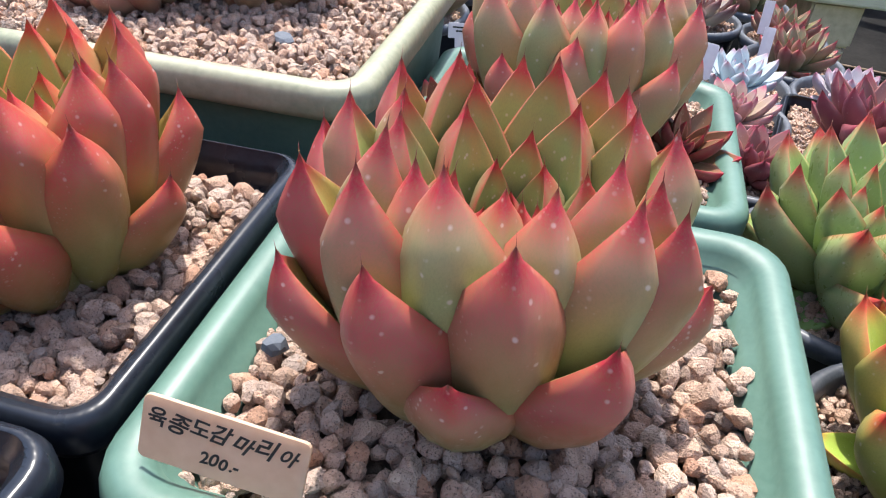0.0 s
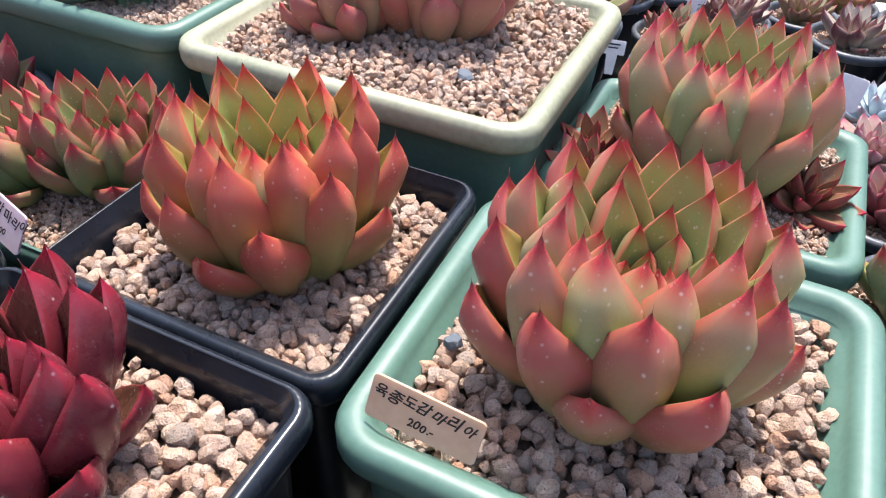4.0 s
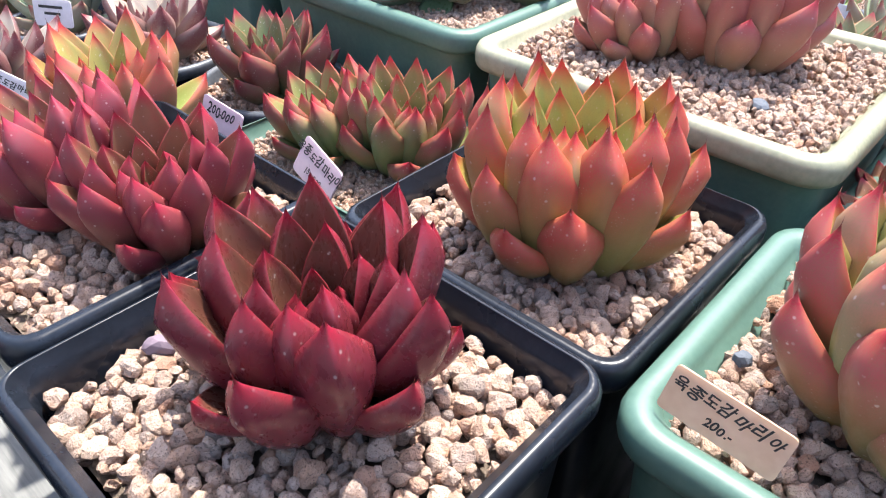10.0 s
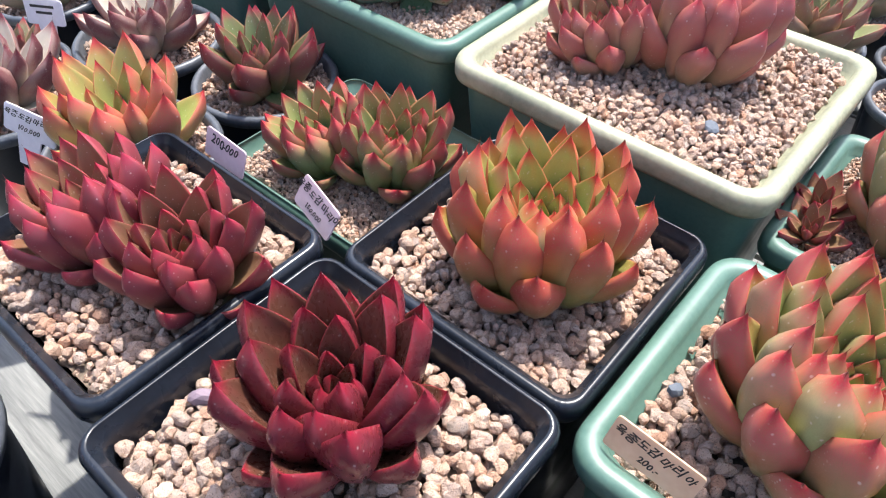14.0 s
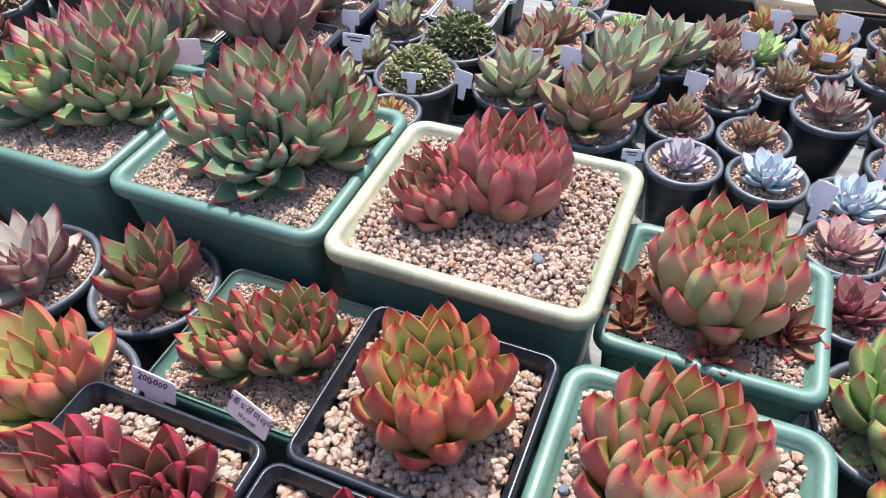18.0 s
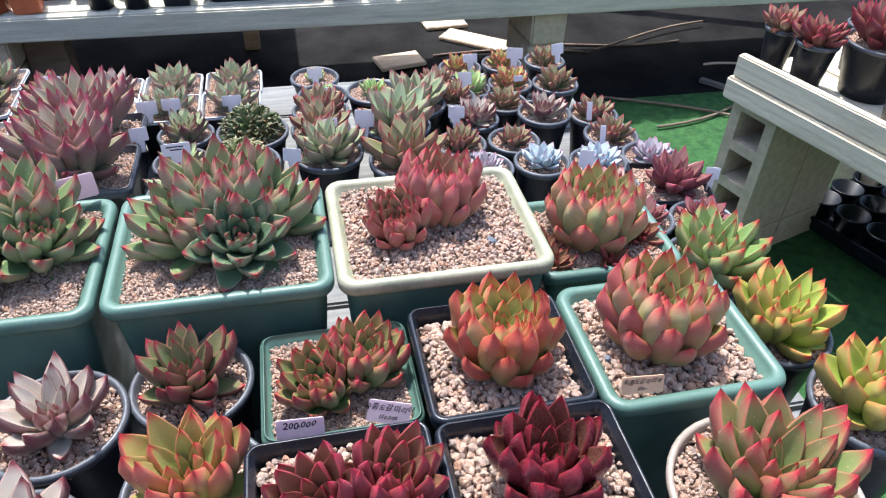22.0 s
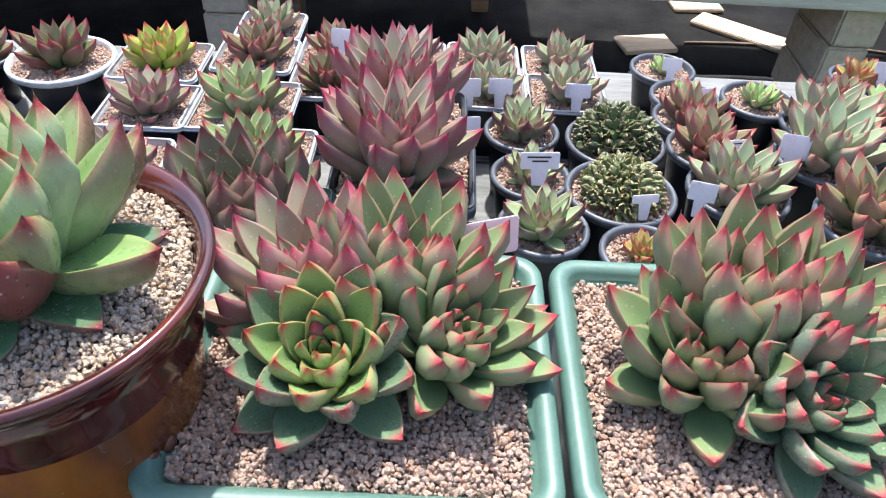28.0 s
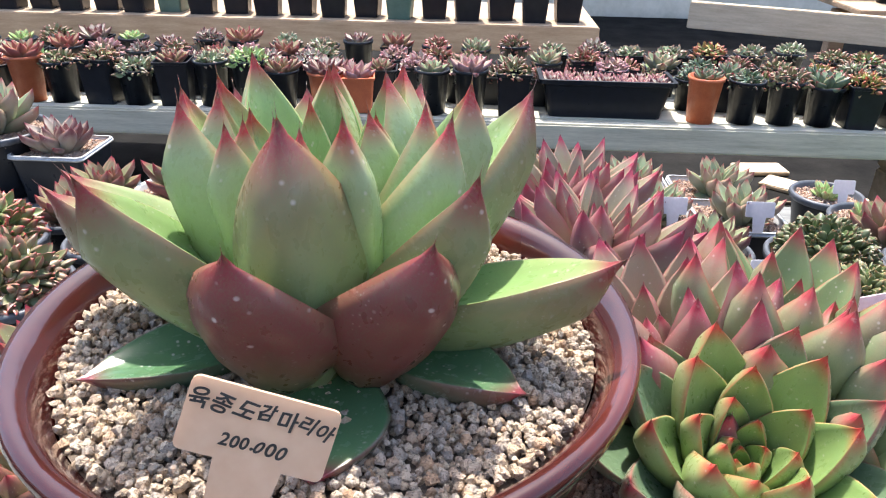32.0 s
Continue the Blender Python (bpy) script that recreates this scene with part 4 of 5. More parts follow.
# ---- glazed pot ----
GX, GY, GZ = -0.556, 0.078, 0.300
glazed = empty("glazed_pot", GX, GY, TABLE)
tagged(glazed, "brown and ochre glazed ceramic pot with flared rim", "plant pot")
m, nt, b = material("brown_glaze")
n1, n2 = noise_of(nt, 9, 5, stretch=(1, 1, 0.25)), noise_of(nt, 60, 4)
c = ramp(nt, n1, ((0.30, (0.012, 0.004, 0.004)), (0.50, (0.045, 0.009, 0.008)), (0.74, (0.14, 0.026, 0.014))))
nt.links.new(c, b.inputs["Base Color"])
nt.links.new(ramp(nt, n2, ((0.35, 0.07), (0.7, 0.22))), b.inputs["Roughness"])
b.inputs["Coat Weight"].default_value = 0.5
b.inputs["Specular IOR Level"].default_value = 0.4
b.inputs["Coat Roughness"].default_value = 0.06
bump(nt, b, n1, 0.25, 0.002)
GLAZE = m
m, nt, b = material("ochre_glaze")
n1, n2 = noise_of(nt, 14, 6, stretch=(1, 1, 0.35)), noise_of(nt, 80, 4)
c = ramp(nt, n1, ((0.30, (0.035, 0.008, 0.007)), (0.46, (0.17, 0.055, 0.011)), (0.64, (0.30, 0.11, 0.016)), (0.80, (0.035, 0.014, 0.03))))
nt.links.new(c, b.inputs["Base Color"])
nt.links.new(ramp(nt, n2, ((0.35, 0.10), (0.7, 0.28))), b.inputs["Roughness"])
b.inputs["Coat Weight"].default_value = 0.5
b.inputs["Specular IOR Level"].default_value = 0.4
bump(nt, b, n1, 0.3, 0.002)
OCHRE = m
H = GZ - TABLE
prof = [(0.056, 0.0), (0.060, 0.004), (0.066, 0.06), (0.073, 0.14), (0.080, 0.22), (0.086, H - 0.062)]
put("body", mesh_from("body", *loft([ring_round(a, b2, 80) for a, b2 in prof], True, False), OCHRE), glazed)
prof = [(0.086, H - 0.062), (0.0895, H - 0.058), (0.0885, H - 0.052), (0.091, H - 0.046), (0.090, H - 0.038), (0.093, H - 0.032), (0.092, H - 0.024)]
put("collar", mesh_from("collar", *loft([ring_round(a, b2, 80) for a, b2 in prof], False, False), GLAZE), glazed, label="ringed brown collar under the rim")
prof = [(0.092, H - 0.024), (0.099, H - 0.014), (0.1035, H - 0.007), (0.1045, H - 0.003), (0.1035, H), (0.100, H + 0.0005), (0.096, H - 0.003), (0.0915, H - 0.010), (0.0895, H - 0.03)]
put("rim", mesh_from("rim", *loft([ring_round(a, b2, 80) for a, b2 in prof], False, False), GLAZE), glazed, label="flared rim in shiny red-brown glaze")
RELIEF = surface("relief_glaze", (0.03, 0.015, 0.03), (0.20, 0.08, 0.03), 90, 0.15, 0.2)
for j, (a0, hz) in enumerate(((-58, 0.20), (-30, 0.235), (-42, 0.15), (-82, 0.16), (-10, 0.20))):
    a = radians(a0)
    for q in range(6):
        b2 = 2 * math.pi * q / 6
        rad = 0.0735 + (hz - 0.14) * 0.09
        bm = bmesh.new()
        bmesh.ops.create_uvsphere(bm, u_segments=10, v_segments=6, radius=1)
        me = bpy.data.meshes.new("petal")
        bm.to_mesh(me)
        bm.free()
        me.materials.append(RELIEF)
        u, w = 0.011 * math.cos(b2), 0.011 * math.sin(b2)
        put("petal", me, glazed, pose(rad * math.cos(a) - u * math.sin(a), rad * math.sin(a) + u * math.cos(a), hz + w, 0, 0, a0) @ pose(0, 0, 0, math.degrees(b2), 0, 0) @ Matrix.Diagonal((0.0025, 0.0062, 0.0042, 1)), "raised flower petal in dark glaze")
put("soil", mesh_from("soil", *loft([ring_round(0.0905, H - 0.013, 60)], False, True), SOIL, False), glazed)
gravel(GX, GY, GZ - 0.009, lambda u, v: u * u + v * v < 0.090 ** 2, (0.091, 0.091), 0.0040, 31, mat=SAND_GRAVEL, label="fine warm beige gravel filling the glazed pot")
p = plant("echeveria", GX - 0.002, GY + 0.004, GZ - 0.012, "large jade-green rosette with wine-red backs and points")
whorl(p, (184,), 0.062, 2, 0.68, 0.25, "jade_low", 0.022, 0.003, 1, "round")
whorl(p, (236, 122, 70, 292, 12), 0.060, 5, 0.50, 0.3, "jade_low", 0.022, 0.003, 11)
whorl(p, (161,), 0.072, 62, 0.60, 0.75, "jade_out", 0.026, 0.006, 2)
whorl(p, (214,), 0.076, 58, 0.56, 0.75, "jade_out", 0.024, 0.006, 42)
whorl(p, (257,), 0.090, 26, 0.40, 0.6, "jade_mid", 0.018, 0.008, 12)
whorl(p, (101, 84), 0.092, 38, 0.36, 0.5, "jade_mid", 0.018, 0.008, 32)
whorl(p, (58, 312, 18), 0.082, 44, 0.44, 0.6, "jade_mid", 0.020, 0.008, 22)
whorl(p, (180,), 0.100, 77, 0.46, 0.5, "jade_mid", 0.020, 0.002, 3)
whorl(p, (236, 128), 0.088, 56, 0.40, 0.6, "jade_mid", 0.017, 0.010, 13)
whorl(p, (280, 330, 36), 0.090, 52, 0.40, 0.6, "jade_mid", 0.016, 0.010, 23)
whorl(p, (0, 40, 80, 122, 240, 280, 320), 0.086, 71, 0.34, 0.6, "jade", 0.012, 0.011, 4)
whorl(p, [20 + 40 * i for i in range(9)], 0.080, 78, 0.28, 0.6, "jade", 0.009, 0.012, 5)
whorl(p, [10 + 51 * i for i in range(7)], 0.066, 82, 0.26, 0.5, "jade", 0.007, 0.014, 6)
whorl(p, [30 + 72 * i for i in range(5)], 0.046, 84, 0.26, 0.5, "jade", 0.004, 0.016, 7)

# ---- small pots behind ----
SR = "small round pots on the bench"
SMALL = [
    (0.020, 0.883, 0.027, 0.052, "mint", 0.028, "tiny pale green rosette"), (0.030, 0.778, 0.036, 0.052, "mint", 0.032, "tiny pale green rosette"),
    (0.132, 0.758, 0.048, 0.055, "mint", 0.036, "small fresh green rosette"), (0.205, 0.690, 0.050, 0.062, "sage", 0.080, "grey-green rosette with reddish points"),
    (0.152, 0.575, 0.070, 0.062, "sage", 0.086, "wide grey-green rosette with coral outer leaves"), (0.145, 0.430, 0.085, 0.062, "olive", 0.084, "olive and bronze pointed rosette"),
    (0.020, 0.497, 0.070, 0.060, "sage", 0.074, "pale green starry rosette with reddish edges"), (0.020, 0.700, 0.044, 0.055, "brick", 0.062, "brick-red pointed rosette"),
    (0.014, 0.600, 0.060, 0.054, "brick", 0.064, "rust-red pointed rosette"), (-0.227, 0.632, 0.052, 0.050, "ivory", 0.054, "ivory rosette with dark red leaf tips"),
    (-0.224, 0.516, 0.063, 0.048, "ivory", 0.046, "ivory rosette with dark red leaf tips"), (-0.219, 0.406, 0.074, 0.050, "ivory", 0.054, "starry rosette with maroon leaf backs"),
    (0.345, 0.888, 0.026, 0.048, "tri", 0.044, "small peach rosette"), (0.445, 0.897, 0.025, 0.046, "tri", 0.042, "small coral-tipped rosette"),
    (0.548, 0.898, 0.025, 0.047, "olive", 0.044, "small olive rosette"), (0.338, 0.774, 0.031, 0.046, "mint", 0.048, "fresh green rosette"),
    (0.433, 0.786, 0.031, 0.048, "tri", 0.048, "green rosette with coral edges"), (0.530, 0.770, 0.031, 0.050, "olive", 0.052, "grey-olive rosette"),
    (0.255, 0.497, 0.065, 0.046, "brick", 0.046, "brown-red rosette"), (0.352, 0.492, 0.066, 0.047, "brick", 0.038, "dark red rosette"),
    (0.306, 0.601, 0.055, 0.047, "frost", 0.052, "grey and rose pointed rosette"), (0.385, 0.668, 0.050, 0.046, "olive", 0.042, "green-bronze rosette"),
    (0.444, 0.595, 0.060, 0.052, "frost", 0.052, "pink-grey rosette with red points"), (0.540, 0.581, 0.057, 0.048, "brick", 0.048, "rosy brown rosette"),
    (0.535, 0.482, 0.067, 0.050, "brick", 0.048, "brown-pink rosette"), (0.275, 0.400, 0.074, 0.048, "violet", 0.044, "powdery violet-blue rosette"),
    (0.374, 0.400, 0.076, 0.048, "blue", 0.050, "powder-blue rosette"), (0.469, 0.383, 0.076, 0.050, "blue", 0.052, "silver-blue rosette with pink edges"),
    (0.568, 0.388, 0.075, 0.050, "violet", 0.048, "powdery lilac rosette"), (0.458, 0.294, 0.085, 0.046, "pink", 0.048, "dusty pink rosette"),
    (0.464, 0.196, 0.094, 0.046, "magenta", 0.048, "deep magenta rosette"), (0.552, 0.178, 0.093, 0.050, "magenta", 0.052, "deep magenta spiky rosette"),
    (0.270, 0.790, 0.040, 0.046, "brick", 0.046, "dark red rosette"), (0.290, 0.715, 0.046, 0.046, "brick", 0.042, "small rusty rosette"),
    (-0.118, 0.365, 0.080, 0.046, "tri", 0.030, "low orange-tipped cluster"),
    (-1.300, 0.960, 0.060, 0.085, "sage", 0.090, "tall grey-green rosette"), (-1.030, 0.692, 0.040, 0.051, "brick", 0.056, "dark brown-red rosette"),
    (-1.040, 0.800, 0.030, 0.048, "brick", 0.054, "dark brown-red rosette"), (-0.940, 0.600, 0.050, 0.048, "olive", 0.050, "olive and red rosette"),
    (-0.915, 0.795, 0.034, 0.078, "dusk", 0.070, "dark bronze rosette"),
    (-0.400, 0.750, 0.050, 0.080, "sage", 0.066, "frosted grey-green rosette"), (-0.860, 0.350, 0.060, 0.055, "dusk", 0.060, "dull green rosette"),
    (-0.800, 0.200, 0.070, 0.060, "brick", 0.062, "brown-red rosette"),
    (-0.645, -0.085, 0.098, 0.056, "olive", 0.058, "olive rosette"), (-0.700, 0.045, 0.090, 0.054, "dusk", 0.058, "dark green rosette"), (-0.775, -0.060, 0.095, 0.056, "dusk", 0.060, "dark green and wine rosette"),
    (-0.830, 0.080, 0.085, 0.054, "brick", 0.058, "brown-red rosette"), (-0.720, -0.200, 0.100, 0.056, "sage", 0.058, "grey-green rosette"), (-0.850, -0.170, 0.095, 0.056, "dusk", 0.058, "dark green rosette"),
]
for k, (xx, yy, zz, rr, mk, size, label) in enumerate(SMALL):
    white = rr > 0.075 and k < 44 and xx > -1.2
    round_pot(xx, yy, zz, rr, zz - TABLE, "round pot with a white rim" if white else "small round black plastic pot", rim_mat=WHITE_RIM if white else None, seed=40 + k, n=32, group=SR, stone=0.0052)
    p = plant("echeveria", xx, yy, zz - 0.009, label + " in a round pot", group="small rosettes")
    powdery = mk in ("violet", "blue", "pink", "magenta")
    head(p, 0, 0, 0, size * (0.82 if powdery else 1.0), 30 if powdery else 28, mk, "round" if powdery or mk == "mint" else "long", e_out=38 if powdery else 44, e_low=14, wide=0.46 if powdery else 0.41, seed=40 + k)

SQ = [
    (-0.392, 0.870, 0.029, 0.118, "frost", "frosted pinkish rosette"), (-0.273, 0.880, 0.027, 0.118, "sage", "green rosette with orange heart"), (-0.150, 0.884, 0.026, 0.118, "sage", "green rosette with red points"),
    (-0.269, 0.758, 0.039, 0.118, "sage", "pale grey-green rosette"), (-0.152, 0.762, 0.038, 0.118, "sage", "pale green rosette with red edges"), (-0.510, 0.880, 0.026, 0.118, "brick", "reddish green rosette"),
    (-0.631, 0.846, 0.031, 0.125, "brick", "olive and red rosette"), (-0.765, 0.800, 0.036, 0.135, "lemon", "yellow-orange rosette"), (-0.608, 0.664, 0.049, 0.145, "fresh", "olive-green rosette"),
    (-0.558, 0.520, 0.065, 0.140, "fresh", "green rosette with fine red points"), (-0.730, 0.648, 0.050, 0.125, "plum", "dark plum rosette"), (-1.185, 0.950, 0.035, 0.125, "frost", "pale frosted rosette"),
    (0.555, 0.290, 0.084, 0.125, "magenta", "dark maroon rosette"), (-0.508, 0.762, 0.036, 0.110, "dusk", "dusky brown rosette"), (-0.630, 0.955, 0.030, 0.110, "sage", "grey-green rosette"),
    (-0.720, 0.500, 0.060, 0.120, "plum", "dark red rosette"),
]
for k, (xx, yy, zz, w, mk, label) in enumerate(SQ):
    square_pot(xx, yy, zz, w, w * 0.93, zz - TABLE, BLACK_POT, BLACK_POT if k == 12 else WHITE_RIM, "square black plastic pot" if k == 12 else "square black plastic pot with whitened rim", corner=0.012, lip=0.0045, ridges=False, seed=80 + k, stone=0.0047, lipdrop=0.006, flare=0.004, fall=0.007, group="small square pots", turn=(-12 if k == 12 else 0))
    p = plant("echeveria", xx + 0.004, yy - 0.004, zz - 0.006, label + " in a square pot", group="small rosettes")
    head(p, 0, 0, 0, w * 0.5, 28, mk, "long", e_out=46, e_low=16, wide=0.42, seed=80 + k)

# brown rosette behind the glazed pot, and the crested plants
square_pot(-0.520, 0.372, 0.085, 0.150, 0.140, 0.135, GREEN_POT, GREEN_POT, "green plastic planter half hidden behind larger pots", seed=99, stone=0.0047, corner=0.014, lip=0.007, group=G)
p = plant("echeveria", -0.535, 0.375, 0.08, "tall brown-green rosette with thick pointed leaves")
rosette(p, (0, 0, 0), 0.098, 34, "bronze", "bronze", seed=99, e_out=64, e_low=34, wide=(0.40, 0.47, 0.52), low=0.2, fine=False)
for k, (xx, yy, zz, mk, rad, label) in enumerate(((-0.108, 0.605, 0.062, "dusk", 0.056, "dark green crested cluster of tiny rosettes"), (-0.124, 0.475, 0.076, "tri", 0.050, "crested mound of tiny orange-tipped rosettes"))):
    round_pot(xx, yy, zz, 0.064, zz - TABLE, "round black plastic pot", seed=95 + k, group=SR)
    p = plant("crested_succulent", xx, yy, zz - 0.004, label)
    tagged(put("crown", crown_mesh("crest_pale" if k else "crest_dark", "round", 620, 0.014 - 0.002 * k, 300 + k, dome=rad, wide=0.60), p), kind="stuff")
for k, (xx, yy, zz, mk, rad, label) in enumerate(((-1.075, 0.585, 0.052, "tri", 0.060, "reddish mound of tiny crowded rosettes"), (-0.985, 0.478, 0.055, "olive", 0.058, "olive mound of tiny crowded rosettes"))):
    round_pot(xx, yy, zz, 0.066, zz - TABLE, "round black plastic pot", seed=105 + k, group=SR)
    p = plant("crested_succulent", xx, yy, zz - 0.004, label)
    tagged(put("crown", crown_mesh("duo" if k == 0 else "olive", "long", 240, 0.022, 310 + k, dome=rad, wide=0.45), p), kind="stuff")
for k, (xx, yy, zz) in enumerate(((-0.376, 0.490, 0.078), (-0.385, 0.640, 0.060))):
    square_pot(xx, yy, zz, 0.170, 0.140, zz - TABLE, BLACK_POT, GREY_RIM, "square grey-black plastic pot", corner=0.014, lip=0.006, ridges=False, seed=97 + k, stone=0.006, group=G)
    p = plant("echeveria", xx - 0.01, yy, zz - 0.006, "tall plum-purple rosette with slender pointed leaves")
    head(p, 0, 0, 0, 0.118, 44, "plum", "long", e_out=50, e_low=14, wide=0.33, seed=97 + k, bend=0.5, stem=0.2)

# single odd stones on the gravel
SLATE = surface("slate_pebble", (0.055, 0.065, 0.085), (0.11, 0.13, 0.16), 200, 0.7, 0.3)
MAUVE = surface("mauve_pebble", (0.14, 0.10, 0.13), (0.24, 0.18, 0.22), 200, 0.7, 0.3)
for k, (xx, yy, zz, size, mm, label) in enumerate(((0.185, 0.058, 0.1945, 0.0056, SLATE, "blue-grey pebble lying on pale gravel"), (0.088, -0.286, 0.177, 0.0060, MAUVE, "mauve pebble lying on pale gravel"), (0.262, -0.125, 0.170, 0.0050, SLATE, "dark grey pebble lying on pale gravel"))):
    me = mesh_from("pebble", STONES[k][0][0], STONES[k][0][1], mm, False)
    tagged(put("pebble", me, None, pose(xx, yy, zz, 20 * k, 0, 40 * k) @ Matrix.Diagonal((size * 1.2, size, size * 0.8, 1))), label, "pebble", "odd pebbles on the gravel")

# ---- labels ----
CREAM_TAG = surface("cream_tag", (0.72, 0.52, 0.36), (0.82, 0.64, 0.48), 30, 0.45, 0.05)
PINK_TAG = surface("pink_tag", (0.70, 0.56, 0.62), (0.80, 0.68, 0.72), 30, 0.45, 0.05)
WHITE_TAG = surface("white_tag", (0.68, 0.66, 0.70), (0.80, 0.78, 0.82), 30, 0.45, 0.05)
for m_ in (CREAM_TAG, PINK_TAG, WHITE_TAG):
    translucent(m_, 0.45)
NAME = "\uc721\uc885\ub3c4\uac10\ub9c8\ub9ac\uc544"
tag(0.274, -0.1735, 0.196, 0.045, 0.0185, 2, 22, "cream card label with handwritten name and price", ((NAME, 0.0057), ("200.-", 0.0052)), mat=CREAM_TAG, roll=-6)
tag(0.032, -0.153, 0.188, 0.040, 0.022, -8, 28, "pale pink card label with a handwritten name", ((NAME, 0.0064), ("150.000", 0.005)), mat=PINK_TAG, roll=-10)
tag(-0.052, -0.1605, 0.192, 0.043, 0.020, -3, 22, "pink tee-shaped label with a handwritten price", (("200.000", 0.0085),), tee=0.012, mat=PINK_TAG)
tag(-0.170, -0.232, 0.196, 0.040, 0.020, 25, 18, "white tee-shaped label with handwritten name and price", ((NAME, 0.0058), ("100.000", 0.005)), tee=0.022, mat=WHITE_TAG, roll=-14)
tag(-0.551, -0.012, 0.335, 0.0325, 0.0165, 12, 20, "white tee-shaped label with handwritten name and price", ((NAME, 0.0044), ("200.000", 0.0042)), tee=0.020, mat=CREAM_TAG, roll=-21)
tag(-0.295, 0.212, 0.236, 0.044, 0.030, 20, 12, "blank pale pink card label", mat=PINK_TAG)
tag(-0.052, 0.207, 0.213, 0.024, 0.012, -2, 20, "small cream label with a handwritten price", (("200.000", 0.0048),), mat=CREAM_TAG)
for k, (xx, yy, zz, w, h, yaw, bars) in enumerate((
    (0.020, 0.845, 0.062, 0.030, 0.020, 0, 0), (0.040, 0.742, 0.068, 0.026, 0.018, 5, 0), (0.090, 0.545, 0.118, 0.034, 0.030, -12, 0),
    (-0.040, 0.455, 0.106, 0.030, 0.022, -15, 0), (0.030, 0.560, 0.098, 0.026, 0.016, 10, 1), (-0.222, 0.480, 0.118, 0.044, 0.020, 5, 2),
    (-0.110, 0.430, 0.104, 0.030, 0.010, 10, 0), (0.262, 0.570, 0.098, 0.030, 0.022, -10, 0), (0.320, 0.745, 0.080, 0.028, 0.026, -5, 0),
    (0.360, 0.862, 0.066, 0.032, 0.018, 0, 0), (0.462, 0.862, 0.074, 0.036, 0.024, -15, 0), (0.436, 0.746, 0.064, 0.020, 0.012, 0, 0),
    (0.560, 0.862, 0.078, 0.032, 0.024, 15, 0), (-0.300, 0.715, 0.078, 0.036, 0.026, 5, 0), (-0.255, 0.712, 0.082, 0.034, 0.022, 0, 0),
    (-0.145, 0.716, 0.078, 0.036, 0.020, 0, 0), (-0.490, 0.842, 0.082, 0.040, 0.028, -5, 0), (-0.300, 0.600, 0.086, 0.030, 0.024, 10, 0),
    (0.215, 0.365, 0.100, 0.024, 0.014, 10, 2), (0.505, 0.530, 0.108, 0.010, 0.034, 0, 0), (0.495, 0.440, 0.110, 0.010, 0.034, 0, 0),
    (0.430, 0.350, 0.120, 0.024, 0.030, -20, 0), (0.615, 0.275, 0.115, 0.022, 0.020, -20, 0), (-0.335, -0.140, 0.185, 0.036, 0.022, 30, 2),
)):
    tag(xx, yy, zz, w, h, yaw, 14, "small white plastic plant label", mat=WHITE_TAG, bars=bars, group="small plant labels", tee=0.02 if w > 0.02 else 0.0)

# ---- back bench ----
DARK_WOOD = surface("dark_timber", (0.10, 0.07, 0.05), (0.22, 0.16, 0.11), 8, 0.8, 0.4, 0.002, stretch=(1, 8, 8), fine=60)
back = empty("back_bench", 0.4, 2.0, FLOOR)
tagged(back, "long bench of grey weathered boards on block piers", "bench")
bz = -0.22 - FLOOR
for k, (x0, x1) in enumerate(((-4.6, -1.44), (-1.43, 1.9), (1.91, 4.6))):
    box("front_board", (x1 - x0, 0.045, 0.082), ((x0 + x1) / 2, 0.0, bz - 0.041), BOARD, back, (0, 0.2 * (k - 1), 0), 0.006)
for k in range(5):
    box("plank", (9.2, 0.13, 0.03), (0, 0.10 + k * 0.14, bz - 0.016), BOARD, back)
for xx in (-3.2, -1.455, 0.575, 2.5):
    for k in range(3):
        hh = (bz - 0.084) / 3
        box("pier_block", (0.145 - 0.006 * (k == 1), 0.30, hh - 0.003), (xx + 0.004 * (k - 1), 0.16, hh * (k + 0.5)), CONCRETE, back, (0, 0, 1.5 * (k - 1)), 0.008, "tan concrete block")
for xx in (-1.305, 2.66):
    box("post", (0.14, 0.10, bz - 0.086), (xx, 0.20, (bz - 0.086) / 2), DARK_WOOD, back, label="dark brown timber post")
box("lower_rail", (9.2, 0.05, 0.05), (0, 0.44, bz - 0.17), BOARD, back, label="grey rail under the bench top")
BACK_KINDS = ["rose", "pink", "brick", "frost", "sage", "mint", "brick", "olive", "frost", "sage"]
rb = random.Random(8)
RIGHT_KINDS = ["green", "sage", "duo", "brick", "olive", "green", "tri"]
BG = "pots on the back bench"


